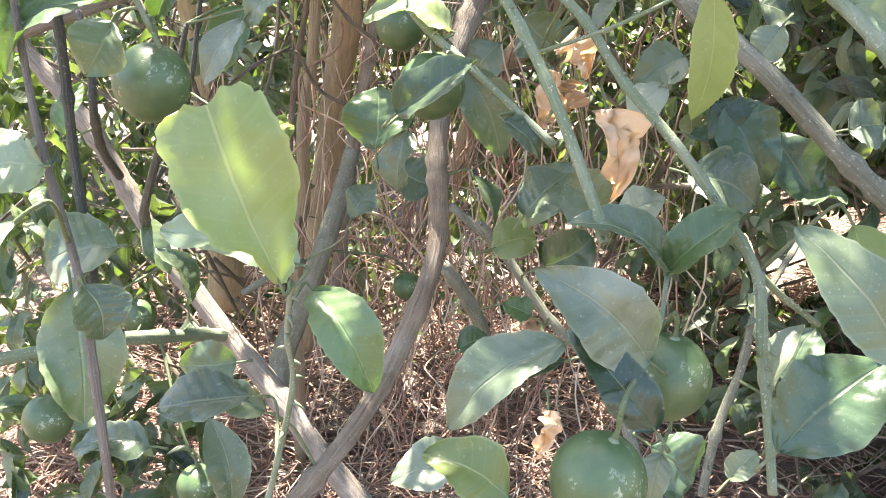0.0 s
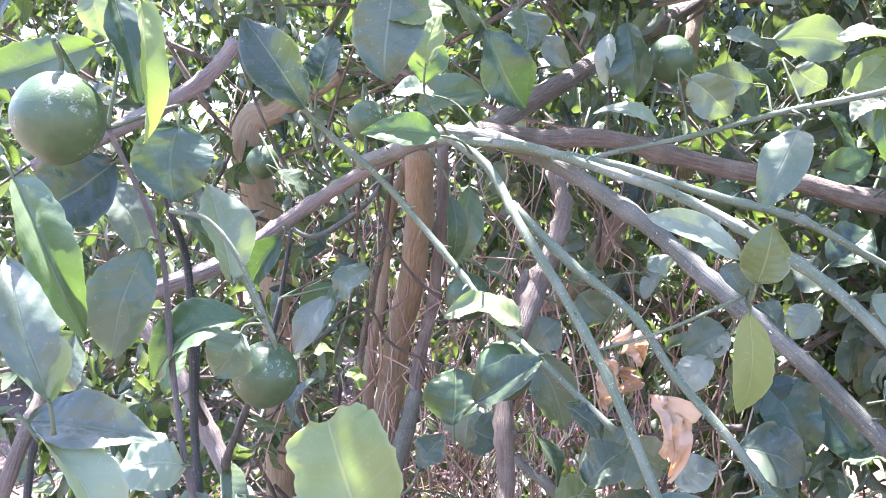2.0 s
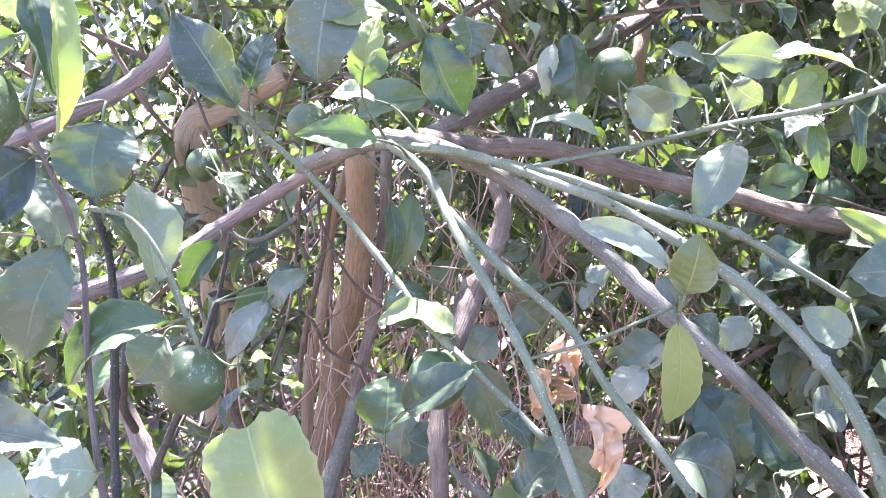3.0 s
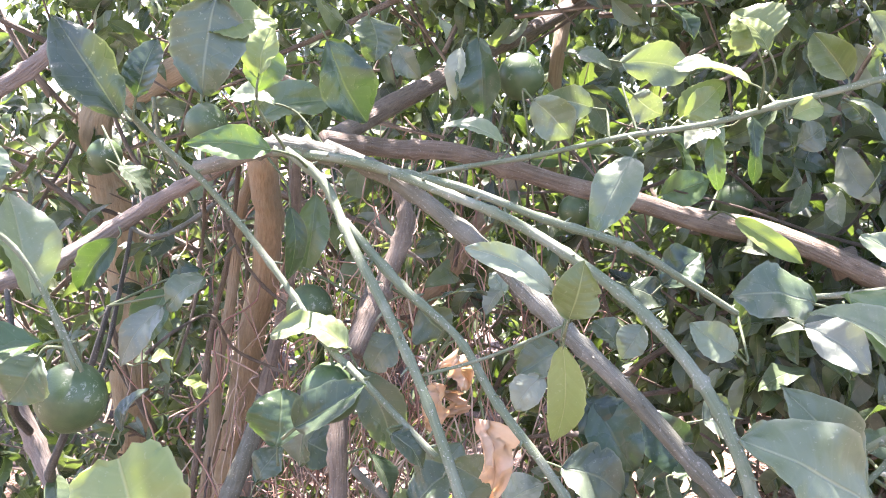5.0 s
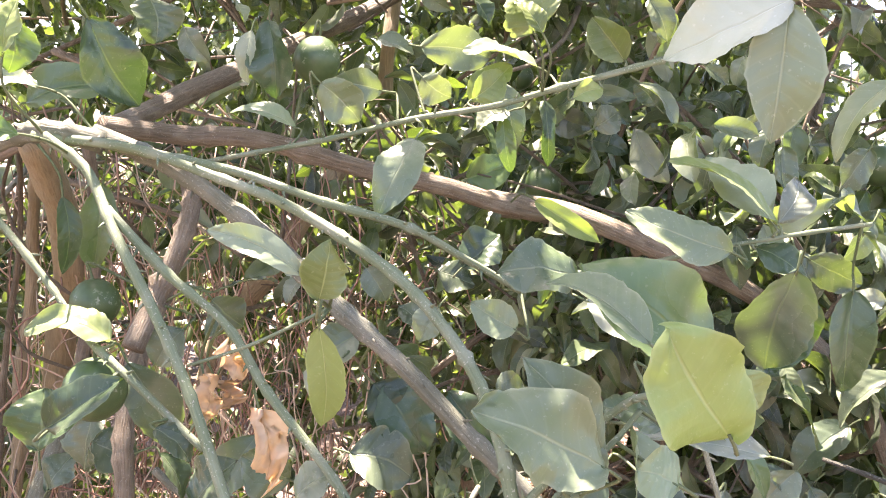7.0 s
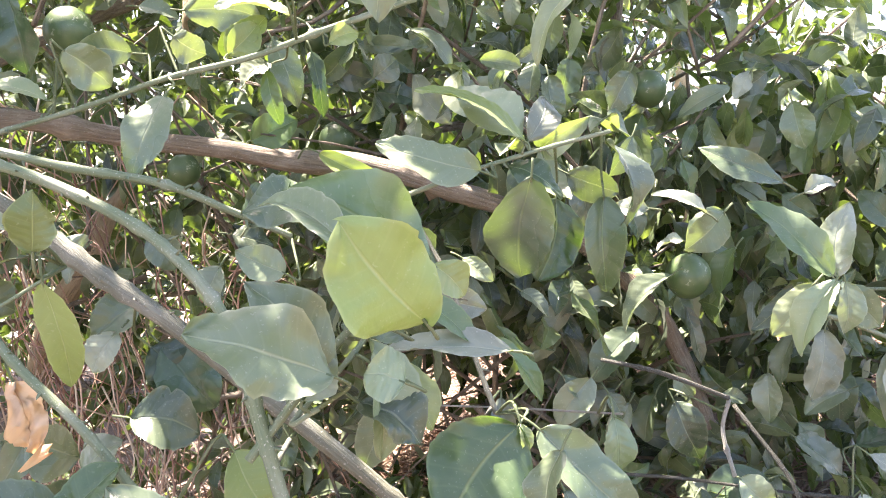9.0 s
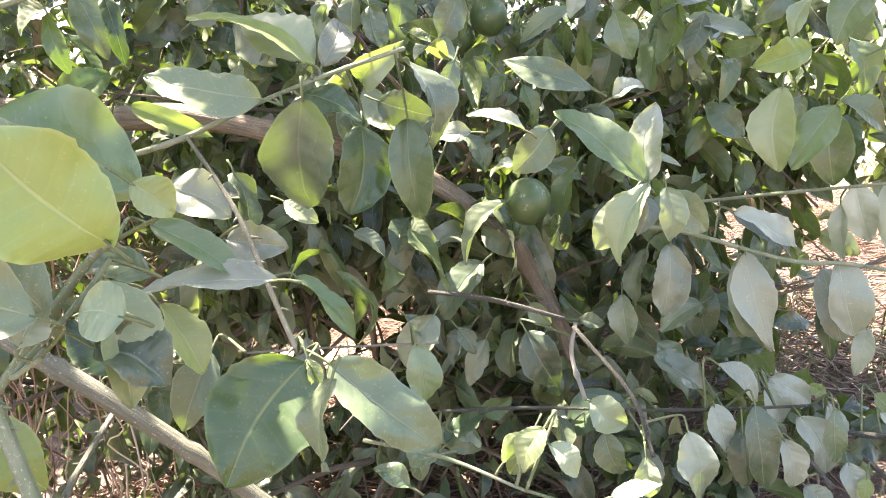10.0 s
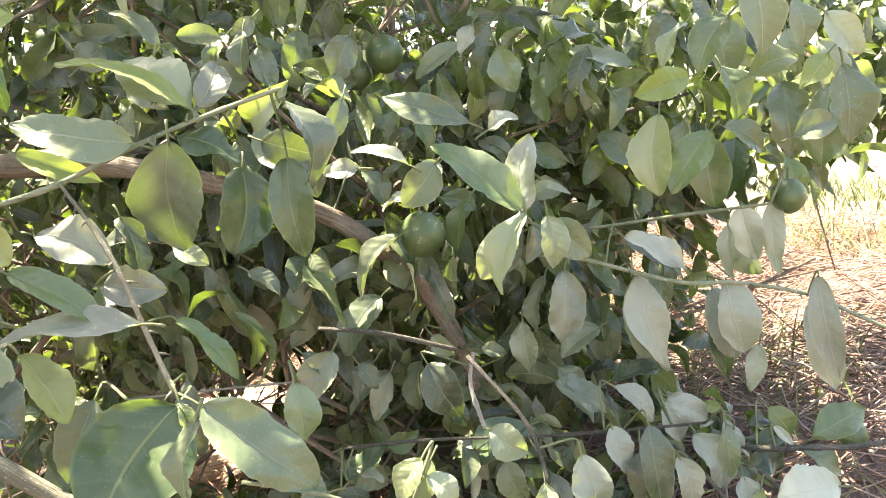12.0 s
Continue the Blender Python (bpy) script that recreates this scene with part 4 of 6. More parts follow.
leaf((0.764, 1.177, 1.112), (0.735, 1.181, 1.136), (-0.10, -0.99, 0.06), 0.028, 0.2, 0.2, "s")
leaf((0.687, 1.176, 1.079), (0.718, 1.177, 1.102), (-0.29, -0.84, 0.46), 0.035, 0.2, 0.2, "s")
leaf((0.603, 1.118, 0.990), (0.682, 1.109, 0.947), (0.18, -0.84, 0.51), 0.026, 0.2, 0.3, "y")
leaf((0.503, 1.162, 0.899), (0.550, 1.158, 0.883), (0.04, -0.92, 0.39), 0.042, 0.2, 0.2, "s")
leaf((0.483, 1.104, 0.836), (0.455, 1.109, 0.865), (0.14, -0.94, 0.30), 0.040, 0.2, 0.2, "s")
leaf((0.379, 0.958, 0.836), (0.355, 0.955, 0.802), (-0.44, -0.81, 0.39), 0.034, 0.2, 0.2, "p")
leaf((0.406, 0.906, 0.831), (0.439, 0.899, 0.795), (0.19, -0.93, 0.33), 0.053, 0.2, 0.2, "d")
leaf((0.386, 0.870, 0.781), (0.440, 0.865, 0.762), (0.12, -0.81, 0.57), 0.056, 0.2, 0.2, "s")
leaf((0.345, 0.896, 0.732), (0.378, 0.897, 0.755), (-0.37, -0.73, 0.58), 0.037, 0.2, 0.2, "s")
leaf((0.146, 1.056, 0.724), (0.189, 1.052, 0.710), (0.14, -0.76, 0.64), 0.051, 0.2, 0.2, "s")
leaf((0.241, 0.782, 0.830), (0.268, 0.778, 0.808), (0.39, -0.71, 0.59), 0.024, 0.2, 0.2, "s")
leaf((0.264, 0.851, 0.746), (0.294, 0.854, 0.781), (-0.42, -0.80, 0.43), 0.044, 0.2, 0.2, "s")
leaf((0.129, 0.988, 0.972), (0.134, 0.979, 0.904), (0.47, -0.87, 0.15), 0.023, 0.2, 0.3, "g")
leaf((-0.044, 1.064, 0.714), (-0.024, 1.069, 0.763), (-0.30, -0.93, 0.22), 0.027, 0.2, 0.2, "s")
leaf((0.552, 1.036, 0.723), (0.505, 1.046, 0.785), (0.15, -0.95, 0.27), 0.057, 0.2, 0.2, "d")
leaf((0.567, 0.678, 0.868), (0.527, 0.687, 0.881), (0.00, -0.82, 0.58), 0.026, 0.2, 0.3, "s")
leaf((0.510, 0.490, 1.102), (0.468, 0.516, 1.080), (-0.28, -0.80, 0.52), 0.030, 0.15, 0.2, "w")
leaf((0.509, 0.491, 1.101), (0.506, 0.489, 1.046), (-0.35, -0.93, 0.11), 0.030, 0.1, 0.2, "p")
leaf((0.705, 0.677, 1.102), (0.665, 0.679, 1.051), (-0.67, -0.54, 0.50), 0.021, 0.3, 0.3, "y")
leaf((0.537, 0.919, 1.145), (0.514, 0.927, 1.175), (0.05, -0.96, 0.28), 0.025, 0.2, 0.3, "y")
leaf((0.416, 0.908, 0.830), (0.458, 0.894, 0.774), (0.21, -0.90, 0.38), 0.058, 0.2, 0.2, "d")
leaf((0.491, 0.639, 0.846), (0.509, 0.639, 0.874), (-0.63, -0.67, 0.40), 0.039, 0.2, 0.2, "s")
leaf((0.546, 0.609, 0.858), (0.524, 0.614, 0.866), (0.06, -0.74, 0.67), 0.037, 0.2, 0.2, "p")
leaf((0.138, 1.114, 0.978), (0.133, 1.104, 0.891), (-0.44, -0.89, 0.13), 0.036, 0.2, 0.4, "g")
leaf((0.004, 1.039, 0.874), (-0.022, 1.030, 0.813), (-0.29, -0.92, 0.27), 0.041, 0.2, 0.4, "g")
leaf((-0.080, 1.136, 0.909), (-0.116, 1.126, 0.848), (-0.21, -0.94, 0.28), 0.038, 0.2, 0.4, "g")
leaf((0.014, 1.142, 0.880), (-0.011, 1.136, 0.852), (-0.12, -0.95, 0.30), 0.042, 0.2, 0.4, "g")
leaf((-0.081, 1.081, 0.550), (-0.110, 1.091, 0.614), (0.71, -0.57, 0.42), 0.046, 0.2, 0.4, "s")
leaf((-0.009, 1.178, 0.742), (0.013, 1.177, 0.722), (0.38, -0.79, 0.49), 0.033, 0.2, 0.3, "y")
leaf((-0.052, 1.178, 0.761), (-0.024, 1.182, 0.765), (0.03, -0.86, 0.51), 0.018, 0.2, 0.3, "y")
leaf((0.528, 0.653, 0.836), (0.564, 0.635, 0.809), (0.14, -0.73, 0.67), 0.044, 0.2, 0.3, "s")
leaf((0.674, 0.697, 0.783), (0.737, 0.662, 0.715), (0.07, -0.86, 0.51), 0.045, 0.1, 0.2, "s")
leaf((0.745, 0.712, 0.779), (0.744, 0.705, 0.733), (-0.08, -0.99, 0.15), 0.028, 0.2, 0.2, "g")
leaf((0.657, 0.629, 0.793), (0.640, 0.627, 0.737), (-0.92, -0.27, 0.29), 0.034, 0.2, 0.3, "p")
leaf((0.661, 0.703, 0.788), (0.663, 0.698, 0.766), (0.05, -0.98, 0.19), 0.013, 0.2, 0.3, "y")
leaf((0.731, 0.836, 0.995), (0.639, 0.852, 1.047), (0.32, -0.57, 0.76), 0.043, 0.2, 0.2, "y")
leaf((0.736, 0.856, 0.997), (0.696, 0.905, 1.050), (-0.07, -0.76, 0.65), 0.060, 0.2, 0.2, "p")
leaf((0.743, 0.853, 0.996), (0.771, 0.871, 1.039), (-0.36, -0.76, 0.54), 0.029, 0.2, 0.2, "w")
leaf((0.721, 0.848, 0.974), (0.764, 0.824, 0.948), (0.07, -0.68, 0.73), 0.033, 0.2, 0.2, "g")
leaf((0.774, 0.863, 0.941), (0.752, 0.859, 0.865), (-0.55, -0.81, 0.20), 0.047, 0.1, 0.2, "g")
leaf((0.805, 0.828, 0.943), (0.802, 0.814, 0.857), (0.01, -0.99, 0.16), 0.039, 0.1, 0.3, "g")
leaf((0.805, 0.826, 0.994), (0.818, 0.806, 0.911), (0.30, -0.91, 0.27), 0.044, 0.4, 0.3, "s")
leaf((0.805, 0.898, 0.962), (0.848, 0.875, 0.941), (-0.29, -0.89, 0.36), 0.032, 0.2, 0.2, "s")
leaf((0.901, 0.904, 0.922), (0.867, 0.919, 0.924), (-0.32, -0.79, 0.52), 0.023, 0.2, 0.2, "w")
leaf((0.924, 0.839, 0.920), (0.879, 0.862, 0.943), (-0.10, -0.79, 0.61), 0.021, 0.2, 0.3, "w")
leaf((0.970, 0.873, 0.915), (0.932, 0.883, 0.878), (-0.63, -0.61, 0.48), 0.035, 0.2, 0.4, "p")
leaf((0.960, 0.927, 0.882), (0.932, 0.938, 0.877), (-0.40, -0.72, 0.56), 0.020, 0.2, 0.3, "w")
leaf((0.959, 0.773, 0.950), (0.895, 0.808, 0.987), (-0.12, -0.83, 0.55), 0.029, 0.2, 0.3, "s")
leaf((0.968, 0.757, 0.941), (0.994, 0.747, 0.950), (-0.45, -0.71, 0.53), 0.019, 0.4, 0.4, "w")
leaf((0.968, 0.722, 0.870), (0.915, 0.758, 0.940), (-0.12, -0.92, 0.37), 0.036, 0.1, 0.3, "g")
leaf((0.972, 0.721, 0.869), (0.987, 0.726, 0.934), (-0.79, -0.57, 0.22), 0.033, 0.1, 0.2, "s")
leaf((0.971, 0.720, 0.867), (0.935, 0.725, 0.804), (-0.79, -0.45, 0.42), 0.033, 0.15, 0.4, "p")
leaf((0.982, 0.758, 0.857), (0.943, 0.767, 0.812), (-0.64, -0.64, 0.43), 0.035, 0.1, 0.2, "y")
leaf((1.022, 0.763, 0.855), (1.017, 0.756, 0.806), (-0.26, -0.95, 0.15), 0.030, 0.2, 0.3, "p")
leaf((1.022, 0.783, 0.844), (1.063, 0.759, 0.809), (-0.26, -0.91, 0.31), 0.035, 0.2, 0.3, "s")
leaf((0.945, 0.927, 0.846), (0.888, 0.942, 0.791), (-0.70, -0.30, 0.65), 0.037, 0.2, 0.4, "p")
leaf((0.931, 0.976, 0.776), (0.877, 0.990, 0.723), (-0.58, -0.71, 0.40), 0.046, 0.2, 0.2, "d")
leaf((1.195, 0.858, 0.755), (1.208, 0.832, 0.643), (-0.16, -0.97, 0.20), 0.051, 0.1, 0.2, "w")
leaf((1.192, 0.867, 0.800), (1.251, 0.832, 0.747), (-0.17, -0.90, 0.41), 0.040, 0.3, 0.2, "w")
leaf((1.286, 0.814, 0.732), (1.292, 0.797, 0.649), (-0.42, -0.89, 0.15), 0.050, 0.2, 0.2, "w")
leaf((1.310, 0.852, 0.693), (1.303, 0.840, 0.608), (-0.42, -0.89, 0.16), 0.032, 0.2, 0.2, "d")
leaf((1.343, 0.829, 0.642), (1.320, 0.829, 0.589), (-0.91, -0.18, 0.38), 0.023, 0.2, 0.2, "w")
leaf((1.359, 0.851, 0.806), (1.363, 0.838, 0.740), (-0.45, -0.88, 0.15), 0.039, 0.2, 0.2, "w")
leaf((1.340, 0.856, 0.788), (1.331, 0.848, 0.723), (-0.96, -0.22, 0.16), 0.027, 0.2, 0.2, "w")
leaf((1.400, 0.834, 0.813), (1.382, 0.825, 0.719), (-0.96, -0.17, 0.20), 0.027, 0.2, 0.2, "w")
leaf((1.115, 0.819, 0.653), (1.150, 0.797, 0.611), (0.03, -0.87, 0.50), 0.029, 0.2, 0.2, "w")
leaf((1.104, 0.817, 0.612), (1.108, 0.806, 0.561), (-0.26, -0.95, 0.18), 0.032, 0.2, 0.1, "w")
leaf((1.109, 0.762, 0.625), (1.106, 0.749, 0.544), (-0.33, -0.93, 0.16), 0.036, 0.2, 0.2, "s")
leaf((1.186, 0.782, 0.931), (1.168, 0.776, 0.849), (-0.86, -0.45, 0.23), 0.048, 0.1, 0.3, "y")
leaf((1.231, 0.758, 0.907), (1.179, 0.771, 0.853), (-0.71, -0.40, 0.58), 0.039, 0.1, 0.3, "g")
leaf((1.264, 0.798, 0.900), (1.255, 0.788, 0.823), (-0.43, -0.89, 0.16), 0.046, 0.1, 0.2, "g")
leaf((1.322, 0.988, 0.868), (1.288, 1.011, 0.917), (-0.35, -0.92, 0.19), 0.039, 0.1, 0.2, "s")
leaf((1.455, 1.136, 0.972), (1.396, 1.172, 1.027), (-0.33, -0.92, 0.23), 0.042, 0.1, 0.2, "s")
leaf((1.079, 0.901, 1.029), (1.087, 0.888, 0.976), (-0.28, -0.94, 0.18), 0.032, 0.1, 0.2, "s")
leaf((1.249, 1.045, 1.010), (1.221, 1.045, 0.943), (-0.74, -0.59, 0.30), 0.043, 0.1, 0.2, "g")
leaf((0.680, 0.998, 0.910), (0.685, 0.985, 0.848), (0.20, -0.96, 0.22), 0.037, 0.1, 0.2, "s")
leaf((0.600, 0.922, 0.909), (0.654, 0.893, 0.880), (-0.07, -0.78, 0.62), 0.043, 0.1, 0.2, "w")
leaf((0.639, 0.841, 0.863), (0.684, 0.820, 0.852), (-0.19, -0.74, 0.64), 0.032, 0.2, 0.3, "w")
leaf((0.574, 0.710, 0.896), (0.624, 0.681, 0.855), (0.20, -0.67, 0.72), 0.024, 0.2, 0.3, "g")
leaf((0.643, 0.672, 0.852), (0.560, 0.709, 0.854), (-0.22, -0.53, 0.82), 0.028, 0.2, 0.3, "w")
leaf((0.540, 0.665, 0.872), (0.548, 0.648, 0.797), (0.52, -0.82, 0.25), 0.042, 0.2, 0.4, "p")
leaf((0.686, 0.815, 0.826), (0.726, 0.788, 0.776), (0.23, -0.78, 0.59), 0.023, 0.2, 0.4, "g")
leaf((0.571, 0.713, 0.843), (0.590, 0.696, 0.795), (0.55, -0.70, 0.45), 0.034, 0.2, 0.4, "y")
leaf((0.794, 0.990, 0.832), (0.818, 0.974, 0.803), (-0.06, -0.90, 0.43), 0.024, 0.2, 0.2, "s")
leaf((0.720, 0.974, 0.876), (0.749, 0.958, 0.853), (-0.13, -0.87, 0.47), 0.024, 0.2, 0.2, "p")
leaf((1.093, 0.950, 0.712), (1.088, 0.941, 0.653), (-0.79, -0.59, 0.15), 0.035, 0.2, 0.2, "s")
leaf((1.122, 0.892, 0.773), (1.101, 0.888, 0.694), (-0.81, -0.54, 0.25), 0.040, 0.2, 0.2, "s")
leaf((1.127, 0.943, 0.761), (1.103, 0.943, 0.698), (-0.77, -0.56, 0.30), 0.035, 0.2, 0.2, "d")
leaf((0.962, 0.948, 0.695), (0.984, 0.927, 0.629), (0.01, -0.95, 0.31), 0.042, 0.2, 0.3, "s")
leaf((0.977, 0.854, 0.637), (1.009, 0.835, 0.607), (0.10, -0.79, 0.61), 0.033, 0.3, 0.3, "p")
leaf((0.804, 0.635, 0.721), (0.784, 0.638, 0.692), (-0.76, -0.45, 0.47), 0.023, 0.2, 0.3, "y")
leaf((0.805, 0.632, 0.709), (0.821, 0.621, 0.685), (0.14, -0.86, 0.48), 0.021, 0.2, 0.3, "p")
leaf((0.838, 0.611, 0.668), (0.872, 0.597, 0.673), (-0.29, -0.39, 0.87), 0.015, 0.2, 0.3, "p")
leaf((0.851, 0.927, 0.614), (0.877, 0.912, 0.597), (-0.06, -0.81, 0.59), 0.020, 0.2, 0.2, "s")
leaf((0.757, 0.804, 0.626), (0.731, 0.819, 0.646), (0.02, -0.79, 0.61), 0.021, 0.2, 0.2, "s")
leaf((1.015, 0.748, 0.627), (1.012, 0.737, 0.558), (-0.25, -0.95, 0.16), 0.041, 0.2, 0.2, "s")
leaf((1.119, 0.928, 0.655), (1.144, 0.910, 0.616), (-0.17, -0.93, 0.32), 0.030, 0.2, 0.2, "s")
leaf((1.197, 0.832, 0.616), (1.235, 0.810, 0.583), (-0.19, -0.90, 0.39), 0.032, 0.2, 0.2, "w")
leaf((1.249, 0.804, 0.583), (1.249, 0.794, 0.526), (-0.22, -0.96, 0.17), 0.029, 0.2, 0.2, "w")
leaf((1.235, 0.808, 0.572), (1.237, 0.798, 0.517), (-0.37, -0.91, 0.16), 0.033, 0.2, 0.2, "s")
leaf((1.231, 0.999, 0.706), (1.234, 0.982, 0.617), (-0.28, -0.94, 0.17), 0.046, 0.2, 0.2, "s")
leaf((1.041, 0.944, 0.867), (1.014, 0.947, 0.814), (-0.68, -0.65, 0.32), 0.033, 0.2, 0.3, "g")
leaf((0.963, 1.117, 0.717), (0.979, 1.104, 0.683), (-0.04, -0.94, 0.33), 0.023, 0.2, 0.2, "d")
leaf((0.865, 1.056, 1.070), (0.868, 1.046, 1.019), (0.00, -0.98, 0.19), 0.031, 0.1, 0.3, "s")
leaf((0.979, 1.063, 1.075), (0.949, 1.066, 1.022), (-0.55, -0.79, 0.26), 0.036, 0.1, 0.3, "s")
leaf((0.568, 1.195, 1.127), (0.593, 1.170, 1.048), (0.18, -0.92, 0.35), 0.040, 0.1, 0.3, "s")
leaf((0.552, 1.249, 1.086), (0.584, 1.226, 1.028), (0.09, -0.90, 0.42), 0.028, 0.1, 0.3, "g")
leaf((1.225, 0.594, 0.953), (1.218, 0.587, 0.885), (-0.53, -0.83, 0.14), 0.041, 0.1, 0.2, "s")
leaf((1.171, 0.633, 1.038), (1.168, 0.624, 0.969), (-0.48, -0.87, 0.13), 0.041, 0.1, 0.2, "p")
leaf((1.202, 0.589, 0.996), (1.223, 0.574, 0.958), (-0.40, -0.90, 0.15), 0.030, 0.2, 0.3, "p")
leaf((1.266, 0.674, 1.021), (1.268, 0.666, 0.975), (-0.37, -0.92, 0.14), 0.030, 0.2, 0.3, "p")
leaf((1.172, 0.662, 1.010), (1.135, 0.673, 0.967), (-0.74, -0.44, 0.51), 0.037, 0.2, 0.3, "g")
leaf((1.196, 0.741, 1.016), (1.164, 0.750, 0.976), (-0.78, -0.30, 0.55), 0.025, 0.3, 0.3, "p")
leaf((1.128, 1.028, 1.072), (1.108, 1.033, 1.037), (-0.64, -0.72, 0.27), 0.024, 0.1, 0.2, "s")
leaf((1.362, 0.752, 0.728), (1.363, 0.734, 0.607), (-0.41, -0.90, 0.13), 0.035, 0.1, 0.2, "w")
leaf((1.388, 0.786, 0.665), (1.376, 0.785, 0.613), (-0.94, -0.24, 0.23), 0.015, 0.1, 0.2, "w")
leaf((1.242, 0.976, 0.712), (1.224, 0.976, 0.652), (-0.86, -0.44, 0.26), 0.039, 0.1, 0.2, "s")
leaf((0.893, 0.976, 0.707), (0.906, 0.965, 0.678), (0.09, -0.92, 0.38), 0.021, 0.1, 0.2, "s")
leaf((0.826, 0.957, 0.740), (0.844, 0.944, 0.711), (0.09, -0.88, 0.46), 0.022, 0.1, 0.2, "s")
leaf((0.311, 0.812, 0.836), (0.329, 0.807, 0.776), (0.07, -0.99, 0.10), 0.032, 0.3, 0.9, "dry")
leaf((0.279, 0.831, 0.856), (0.269, 0.826, 0.818), (-0.29, -0.94, 0.20), 0.022, 0.4, 0.9, "dry")
leaf((0.277, 0.833, 0.875), (0.302, 0.833, 0.857), (0.27, -0.90, 0.34), 0.024, 0.8, 1, "dry")
leaf((0.277, 0.840, 0.849), (0.283, 0.838, 0.827), (0.70, -0.68, 0.23), 0.024, 0.4, 1, "dry")
leaf((0.291, 1.108, 0.553), (0.303, 1.096, 0.517), (0.29, -0.87, 0.39), 0.024, 0.2, 0.5, "dry")
leaf((0.287, 0.764, 0.631), (0.287, 0.752, 0.598), (0.25, -0.91, 0.32), 0.018, 0.3, 0.9, "dry")
leaf((0.268, 0.853, 0.844), (0.272, 0.850, 0.817), (0.33, -0.93, 0.18), 0.015, 0.3, 1, "dry")
leaf((0.855, 0.947, 0.737), (0.819, 0.956, 0.684), (-0.62, -0.72, 0.31), 0.038, 0.2, 0.3, "s")
leaf((0.929, 1.018, 0.697), (0.901, 1.024, 0.651), (-0.65, -0.69, 0.31), 0.032, 0.2, 0.3, "d")
leaf((0.941, 1.010, 0.679), (0.913, 1.014, 0.626), (-0.67, -0.68, 0.30), 0.027, 0.2, 0.3, "s")
leaf((0.996, 1.039, 0.674), (0.978, 1.038, 0.616), (-0.70, -0.67, 0.23), 0.036, 0.2, 0.3, "g")
leaf((0.996, 0.977, 0.637), (1.008, 0.966, 0.604), (-0.05, -0.95, 0.29), 0.023, 0.2, 0.3, "d")
leaf((0.922, 1.005, 0.595), (0.957, 0.991, 0.607), (-0.48, -0.64, 0.60), 0.024, 0.2, 0.3, "g")
leaf((1.048, 0.893, 0.610), (0.980, 0.920, 0.579), (-0.51, -0.59, 0.62), 0.047, 0.2, 0.2, "d")
leaf((1.079, 1.001, 0.675), (1.051, 1.019, 0.710), (-0.14, -0.91, 0.38), 0.028, 0.2, 0.3, "g")
leaf((1.040, 0.965, 0.690), (1.068, 0.951, 0.683), (-0.26, -0.80, 0.54), 0.019, 0.2, 0.3, "p")
leaf((0.993, 0.991, 0.714), (1.010, 0.978, 0.686), (-0.09, -0.93, 0.36), 0.021, 0.3, 0.3, "p")
leaf((0.769, 0.754, 0.670), (0.745, 0.764, 0.664), (-0.44, -0.64, 0.63), 0.016, 0.2, 0.3, "s")
leaf((0.995, 0.860, 0.596), (1.004, 0.848, 0.549), (-0.09, -0.97, 0.22), 0.029, 0.2, 0.3, "s")
leaf((1.002, 0.799, 0.588), (1.000, 0.794, 0.545), (-0.20, -0.97, 0.14), 0.025, 0.2, 0.3, "p")
leaf((1.234, 0.980, 0.650), (1.210, 0.996, 0.677), (-0.20, -0.92, 0.34), 0.023, 0.2, 0.3, "g")
leaf((1.275, 1.018, 0.661), (1.313, 0.994, 0.619), (-0.22, -0.92, 0.32), 0.036, 0.2, 0.3, "g")
leaf((1.159, 0.879, 0.637), (1.211, 0.856, 0.643), (-0.38, -0.68, 0.63), 0.034, 0.2, 0.2, "d")
leaf((1.112, 0.924, 0.639), (1.163, 0.892, 0.588), (-0.09, -0.88, 0.46), 0.044, 0.2, 0.3, "s")
leaf((1.189, 0.828, 0.614), (1.199, 0.816, 0.565), (-0.20, -0.96, 0.20), 0.032, 0.2, 0.3, "w")
leaf((1.226, 0.865, 0.602), (1.250, 0.846, 0.556), (-0.23, -0.94, 0.26), 0.033, 0.2, 0.2, "s")
leaf((1.193, 0.788, 0.584), (1.211, 0.770, 0.522), (-0.27, -0.94, 0.20), 0.044, 0.2, 0.2, "w")
leaf((1.123, 0.798, 0.582), (1.115, 0.792, 0.524), (-0.85, -0.50, 0.17), 0.032, 0.2, 0.2, "d")
leaf((1.146, 0.765, 0.579), (1.148, 0.756, 0.528), (-0.32, -0.94, 0.15), 0.031, 0.2, 0.3, "w")
leaf((1.286, 0.793, 0.536), (1.321, 0.779, 0.552), (-0.51, -0.47, 0.72), 0.024, 0.2, 0.3, "g")
leaf((1.284, 0.807, 0.546), (1.315, 0.786, 0.506), (-0.22, -0.92, 0.31), 0.052, 0.2, 0.2, "d")
leaf((1.306, 0.791, 0.581), (1.326, 0.776, 0.543), (-0.15, -0.94, 0.30), 0.030, 0.2, 0.3, "y")
leaf((1.346, 0.766, 0.540), (1.407, 0.741, 0.566), (-0.49, -0.47, 0.73), 0.042, 0.2, 0.2, "g")
leaf((1.316, 0.757, 0.535), (1.356, 0.733, 0.506), (-0.08, -0.82, 0.57), 0.029, 0.2, 0.2, "s")
leaf((1.266, 0.669, 0.537), (1.210, 0.695, 0.539), (-0.27, -0.64, 0.72), 0.056, 0.2, 0.2, "w")
leaf((1.391, 0.795, 0.644), (1.404, 0.783, 0.606), (-0.41, -0.90, 0.15), 0.025, 0.2, 0.2, "g")
